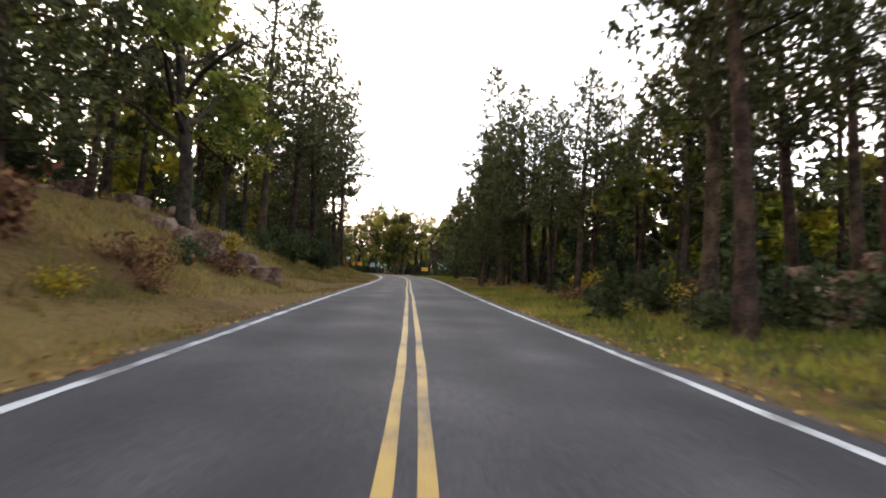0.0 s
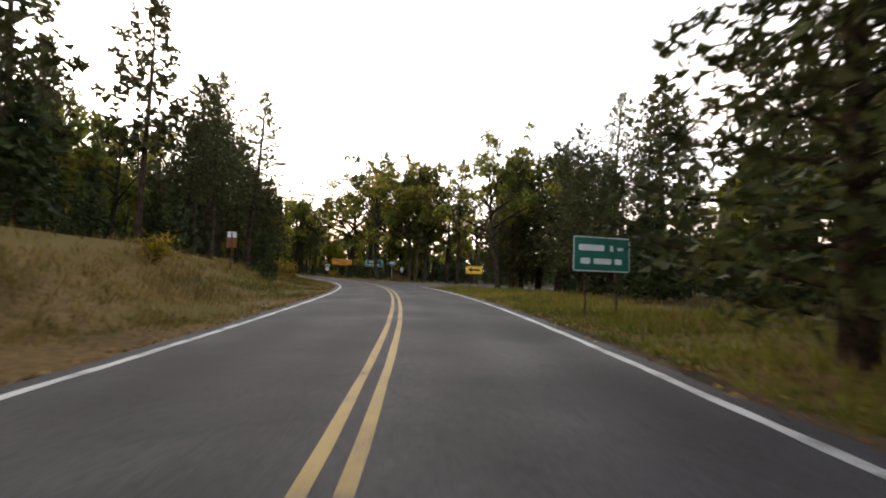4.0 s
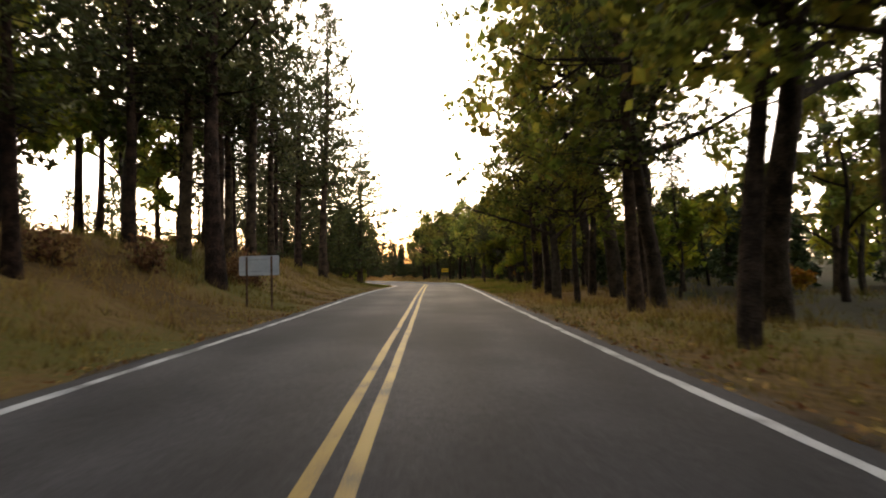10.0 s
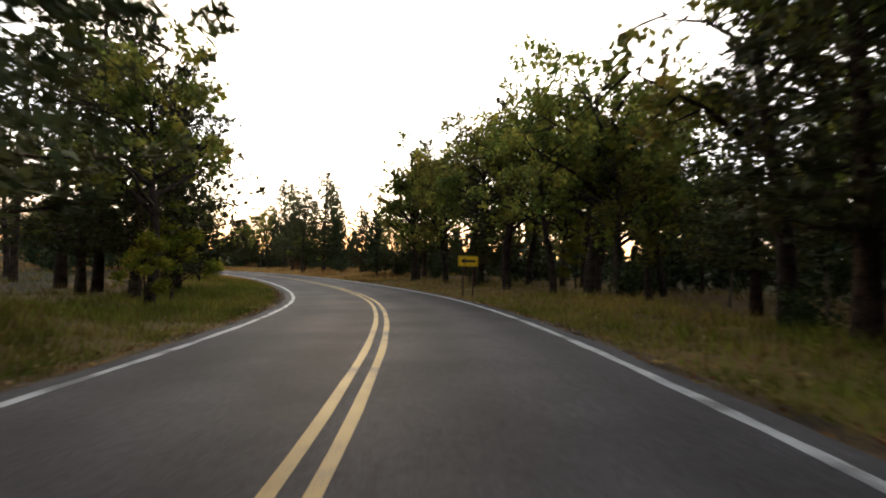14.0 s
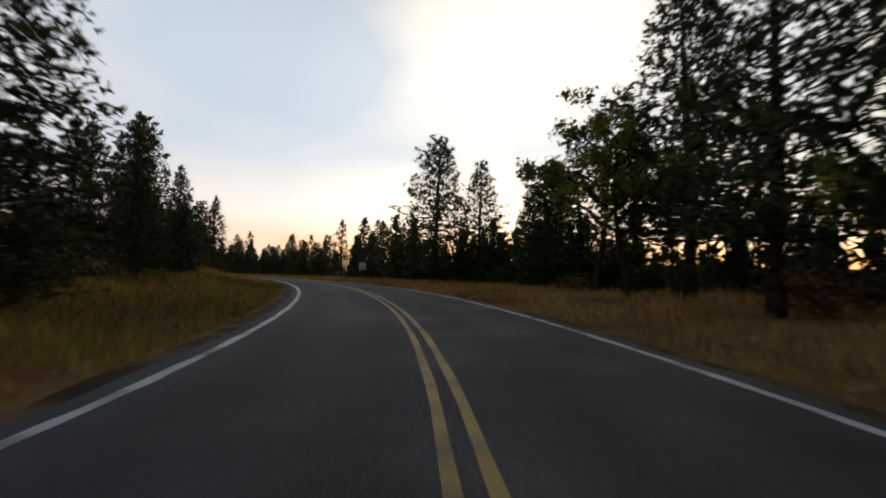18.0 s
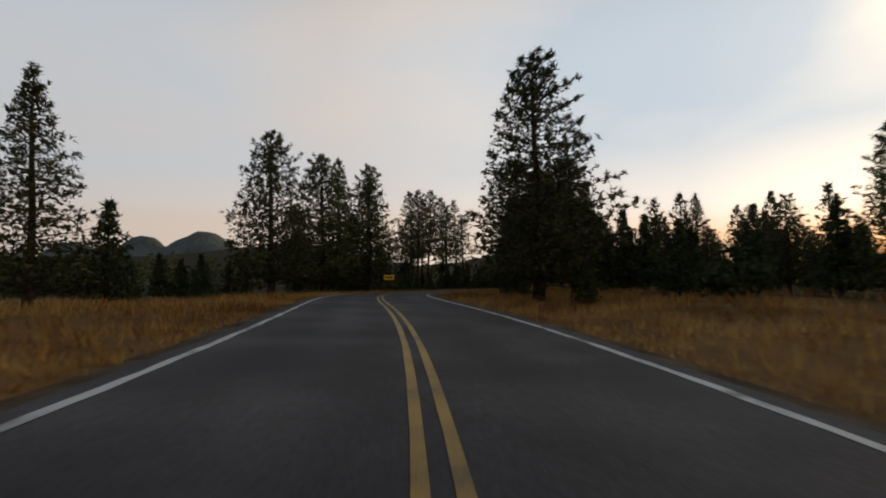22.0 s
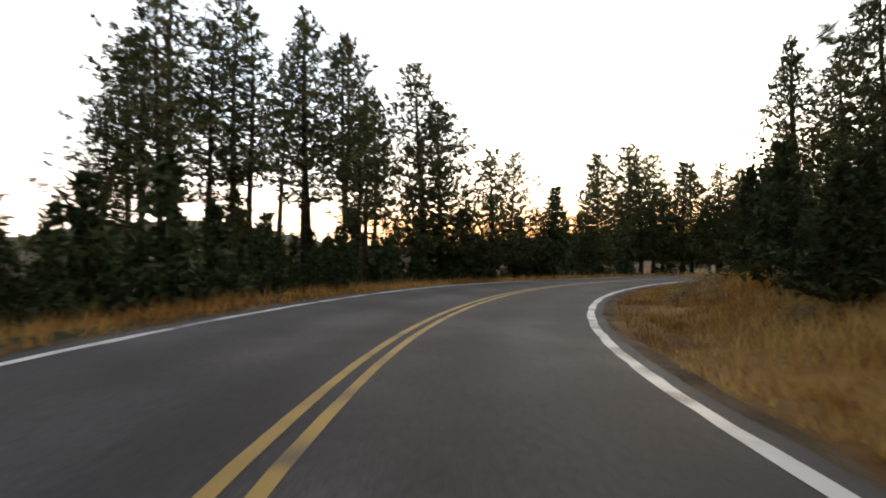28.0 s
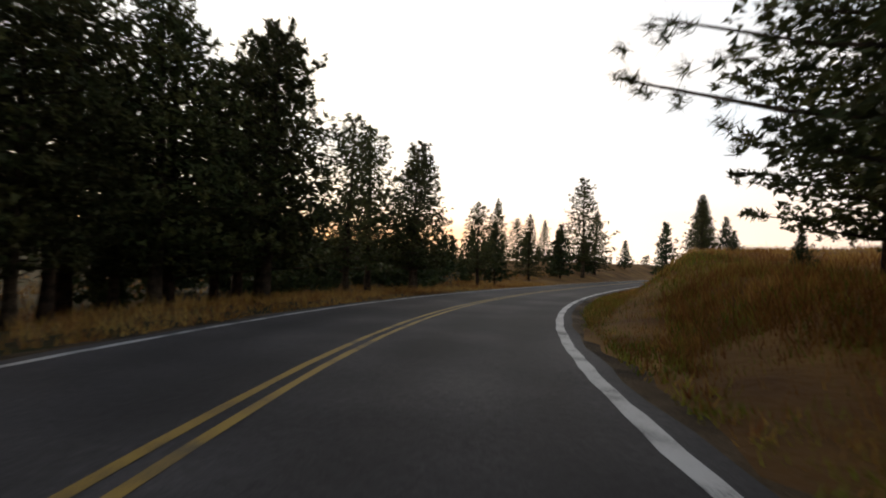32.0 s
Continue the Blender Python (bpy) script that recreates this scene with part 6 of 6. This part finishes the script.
guide_sign(138.4, 7.5, 2.8, 0.8, 2.25, SIGN_ORANGE, [(-0.1, 0.15, 2.1, 0.09), (0.05, -0.15, 1.3, 0.09)], -26, "long orange sign with two lines of black words", name="orange_sign")
guide_sign(129.5, 9.8, 0.95, 0.34, 2.6, SIGN_GREEN, [(0.0, 0.0, 0.6, 0.1)], -35, "small green road-name sign on a thin post", posts=1, post_mat=GALV, name="road_name_sign")


def paired_backs(s, lat):
    """Two narrow plates side by side on one post, seen from behind, one a little askew."""
    t = thing("road_sign", sign_spot(s, lat, 8, True), "two narrow grey plates seen from behind on one post", "road sign")
    for x, tilt in ((-0.22, 7), (0.22, -4)):
        bm = panel(0.4, 0.74, 0.012, 0.04)
        bmesh.ops.rotate(bm, cent=(0, 0, 0), matrix=Matrix.Rotation(radians(tilt), 3, "Z"), verts=bm.verts)
        p = part("panel", moved(bm, x, 0, 1.62 - 0.03 * (x > 0)), SIGN_BACK, t)
        for z in (1.45, 1.8):
            part("bolt", bolt(x, z, 0.03), GALV, p)
    part("bracket", bar(0, 1.8, 0.8, 0.05, 0.02), GALV, t)
    part("bracket", bar(0, 1.42, 0.8, 0.05, 0.02), GALV, t)
    part("post", moved(channel_post(2.0), 0, 0.03, 0), RUSTY, t)


paired_backs(308.1, 7.8)
back_of_sign(164.4, -5.0, 1.3, 0.64, 1.47, 0, "large pale sign seen from behind on two posts", 2)
back_of_sign(321.8, -5.3, 1.5, 0.52, 2.25, 4, "grey signboard seen from behind on two tall posts", 2)


def stop_back(s, lat):
    t = thing("stop_sign", sign_spot(s, lat, 205, False), "octagonal stop sign seen from behind on a steel post", "road sign")
    r = 0.38
    pts = [(r * math.cos(radians(22.5 + 45 * k)), r * math.sin(radians(22.5 + 45 * k))) for k in range(8)]
    p = part("panel", moved(plate(pts, 0.01), 0, 0, 1.75), SIGN_BACK, t)
    part("post", moved(channel_post(2.1), 0, 0.008, 0), RUSTY, t)
    for z in (1.55, 1.95):
        part("bolt", bolt(0, z, 0.05), GALV, p)


stop_back(128.4, 10.6)


def route_marker(s, lat):
    t = thing("route_marker", sign_spot(s, lat, -8), "white highway shield with black numerals under a small plate", "road sign")
    a = 0.275
    pts = []
    for k in range(28):
        th = 2 * math.pi * k / 28
        rr = a * (1 + 0.10 * math.cos(4 * th + math.pi) + 0.05 * math.cos(2 * th))
        pts.append((rr * math.cos(th), rr * math.sin(th)))
    b = part("panel", moved(panel(0.64, 0.64, 0.01, 0.04), 0, 0, 1.22), SIGN_BLACK, t, "square black backing plate")
    part("shield", moved(plate(pts, 0.005), 0, -0.008, 1.22), SIGN_WHITE, b, "white shield")
    lettering("numerals", "16", 0.31, -0.06, -0.012, 1.22, SIGN_BLACK, b)
    lettering("numerals", "A", 0.2, 0.19, -0.012, 1.24, SIGN_BLACK, b)
    q = part("plate", moved(panel(0.6, 0.3, 0.01, 0.03), 0, 0, 1.72), SIGN_WHITE, t, "small white plate")
    part("word_bar", bar(0, 1.72, 0.38, 0.13, -0.0085), SIGN_BLACK, q)
    part("post", moved(channel_post(1.85), 0, 0.008, 0), RUSTY, t)


route_marker(140.9, 6.6)


def brown_sign(s, lat):
    t = thing("recreation_sign", sign_spot(s, lat, 10, True), "white and brown small sign on a leaning thin post", "road sign")
    part("panel", moved(panel(0.45, 0.3, 0.01, 0.03), 0, 0, 1.95), SIGN_WHITE, t, "white upper plate")
    part("panel", moved(panel(0.5, 0.5, 0.01, 0.03), 0, 0, 1.52), BROWN_SIGN, t, "rusty brown lower plate")
    part("post", moved(channel_post(2.05), 0, 0.008, 0), RUSTY, t)


brown_sign(90.3, -8.4)


def marker_post(s, lat, h, label, mat):
    t = thing("marker_post", sign_spot(s, lat), label, "post", "marker posts")
    bm = bmesh.new()
    bmesh.ops.create_cone(bm, segments=8, radius1=0.055, radius2=0.05, depth=h + 0.3, cap_ends=True)
    bmesh.ops.translate(bm, vec=(0, 0, (h - 0.3) / 2), verts=bm.verts)
    bmesh.ops.bevel(bm, geom=[e for e in bm.edges if all(v.co.z > h - 0.01 for v in e.verts)], offset=0.012, segments=1, affect="EDGES")
    part("post", bm, mat, t)


marker_post(88.8, 7.0, 0.75, "short dark wooden post in the grass", WOOD_POST)
marker_post(398.0, 5.4, 0.5, "short wooden marker post at the inside of the bend", WOOD_POST)
marker_post(401.5, 5.3, 0.5, "short wooden marker post at the inside of the bend", WOOD_POST)


# ---- rocks ----
def rock_mesh(size, seed):
    """A blocky weathered boulder, cut by a few flat faces."""
    bm = bmesh.new()
    bmesh.ops.create_icosphere(bm, subdivisions=3, radius=1.0)
    r = np.random.default_rng(seed)
    # three joint sets, roughly square to one another, and some chance breaks
    spin = Matrix.Rotation(r.uniform(-0.3, 0.3), 3, "X") @ Matrix.Rotation(r.uniform(-0.3, 0.3), 3, "Y")
    cuts = [spin @ Vector(a) for a in ((1, 0, 0), (-1, 0, 0), (0, 1, 0), (0, -1, 0), (0, 0, 1), (0, 0, -1))]
    cuts += [Vector(unit(r.normal(size=3))) for _ in range(7)]
    for i, nrm in enumerate(cuts):
        d = r.uniform(0.5, 0.66) if i < 6 else r.uniform(0.62, 0.8)
        for v in bm.verts:
            k = v.co.dot(Vector(nrm)) - d
            if k > 0:
                v.co -= Vector(nrm) * k
    for v in bm.verts:
        v.co += v.co.normalized() * (0.10 * noise.noise(v.co * 2.2 + Vector((seed, 0, 0))) + 0.07 * noise.noise(v.co * 6.0 + Vector((0, seed, 0))))
        v.co = Vector((v.co.x * size[0], v.co.y * size[1], v.co.z * size[2]))
    return bm


def rocks(name, s, lat, blocks, mat, label):
    x, y, h = on_road(s, lat)
    t = thing(name, Matrix.Translation((float(x), float(y), float(ground_z(float(x), float(y))[0]))) @ Matrix.Rotation(float(h), 4, "Z"), label, "rock")
    for i, (bx, by, bz, sx, sy, sz) in enumerate(blocks):
        bm = rock_mesh((sx, sy, sz), 31 * i + int(s))
        bmesh.ops.rotate(bm, cent=(0, 0, 0), matrix=Matrix.Rotation(0.7 * i, 3, "Z"), verts=bm.verts)
        part("boulder", moved(bm, bx, by, bz), mat, t)


def outcrop(count, along, up, seed, lowest=0.45, biggest=1.1):
    """Blocks piled up a bank: the lower ones by the road, the upper ones set back."""
    r = random.Random(seed)
    rows = []
    for i in range(count):
        f = (i + 0.5) / count
        k = r.uniform(lowest, biggest)
        rows.append((-f * 3.4 + r.uniform(-0.8, 0.8), r.uniform(-0.5, 0.5) * along, f * up * r.uniform(0.75, 1.05) - 0.1, k * r.uniform(0.9, 1.4), k, k * r.uniform(0.55, 0.95)))
    return rows


rocks("rock_outcrop", 21.6, -6.7, [(a * 1.3, b - a * 0.5, c, d, e, f * 1.25) for a, b, c, d, e, f in outcrop(26, 4.6, 2.9, 4, 0.4, 1.0)], ROCK, "grey blocky granite outcrop jutting from the bank")
rocks("rock_outcrop", 19.5, -12.0, [(a, b, c - 0.2, d, e, f) for a, b, c, d, e, f in outcrop(9, 5.0, 1.2, 9)], ROCK, "broken grey rocks half buried in the wooded bank")
rocks("layered_rock", 14.2, 9.8, [(-a, b, c, d, e, f) for a, b, c, d, e, f in outcrop(20, 4.5, 1.9, 12, 0.35, 0.85)], RED_ROCK, "rust-coloured layered rock face under the trees")
rocks("boulder_group", 64.5, 7.9, [(0, 0, 0.15, 1.3, 0.9, 0.55), (1.3, 0.5, 0.1, 0.8, 0.7, 0.4), (-1.1, 0.8, 0.05, 0.6, 0.5, 0.3)], ROCK, "low grey boulders lying in the grass")



def fallen_log(s, lat, length, radius, twist, label):
    """A dead trunk on the forest floor, with broken stubs of its limbs."""
    x, y, h = on_road(s, lat)
    t = thing("fallen_log", Matrix.Translation((float(x), float(y), float(ground_z(float(x), float(y))[0]) + radius * 0.6)) @ Matrix.Rotation(float(h) + radians(twist), 4, "Z"), label, "log")
    soup = Soup()
    k = np.linspace(-0.5, 0.5, 7)
    pts = np.stack([k * length, 0.12 * np.sin(k * 5), 0.05 * np.cos(k * 7)], -1)
    soup.tube(pts, radius * (1.05 - 0.5 * (k + 0.5)), 8)
    part("log", soup.mesh(), WOOD_POST, t, shade=True)
    for i in range(3):
        f = -0.3 + 0.3 * i
        stub = Soup()
        stub.tube([(f * length, 0, radius * 0.5), (f * length + 0.1, 0.25 * (-1) ** i, radius + 0.25)], [0.035, 0.015], 5)
        part("branch_stub", stub.mesh(), WOOD_POST, t)


for row in ((36, 10.5, 4.5, 0.16, 20), (41, 12.5, 5.5, 0.18, 70), (47, 11.2, 3.8, 0.14, -35), (58, 12.0, 5.0, 0.17, 50), (196, 13.0, 4.2, 0.15, 30)):
    fallen_log(*row, "grey weathered fallen trunk lying on the forest floor")


def fence(s0, s1, lat, step, label):
    """Thin old posts standing in a row with two slack wires between them."""
    x, y, h = on_road((s0 + s1) / 2, lat)
    base = Matrix.Translation((float(x), float(y), float(ground_z(float(x), float(y))[0])))
    t = thing("wire_fence", base, label, "fence")
    r = random.Random(int(s0))
    tops = []
    for s in np.arange(s0, s1, step):
        px, py, _ = on_road(float(s), lat + r.uniform(-0.15, 0.15))
        px, py = float(px), float(py)
        pz, tall_ = float(ground_z(px, py)[0]), r.uniform(1.0, 1.25)
        soup = Soup()
        lean = r.uniform(-0.08, 0.08)
        soup.tube([(px - x, py - y, pz - base.translation.z - 0.3), (px - x + lean, py - y + lean, pz - base.translation.z + tall_)], [0.055, 0.045], 7)
        part("post", soup.mesh(), WOOD_POST, t)
        tops.append((px - float(x) + lean * 0.8, py - float(y) + lean * 0.8, pz - base.translation.z))
    for up in (0.5, 0.9):
        soup = Soup()
        soup.tube([(a, b, c + up) for a, b, c in tops], [0.006] * len(tops), 4, False)
        part("wire", soup.mesh(), RUSTY, t)


fence(181, 211, 10.6, 3.0, "old wire fence on thin grey wooden posts")
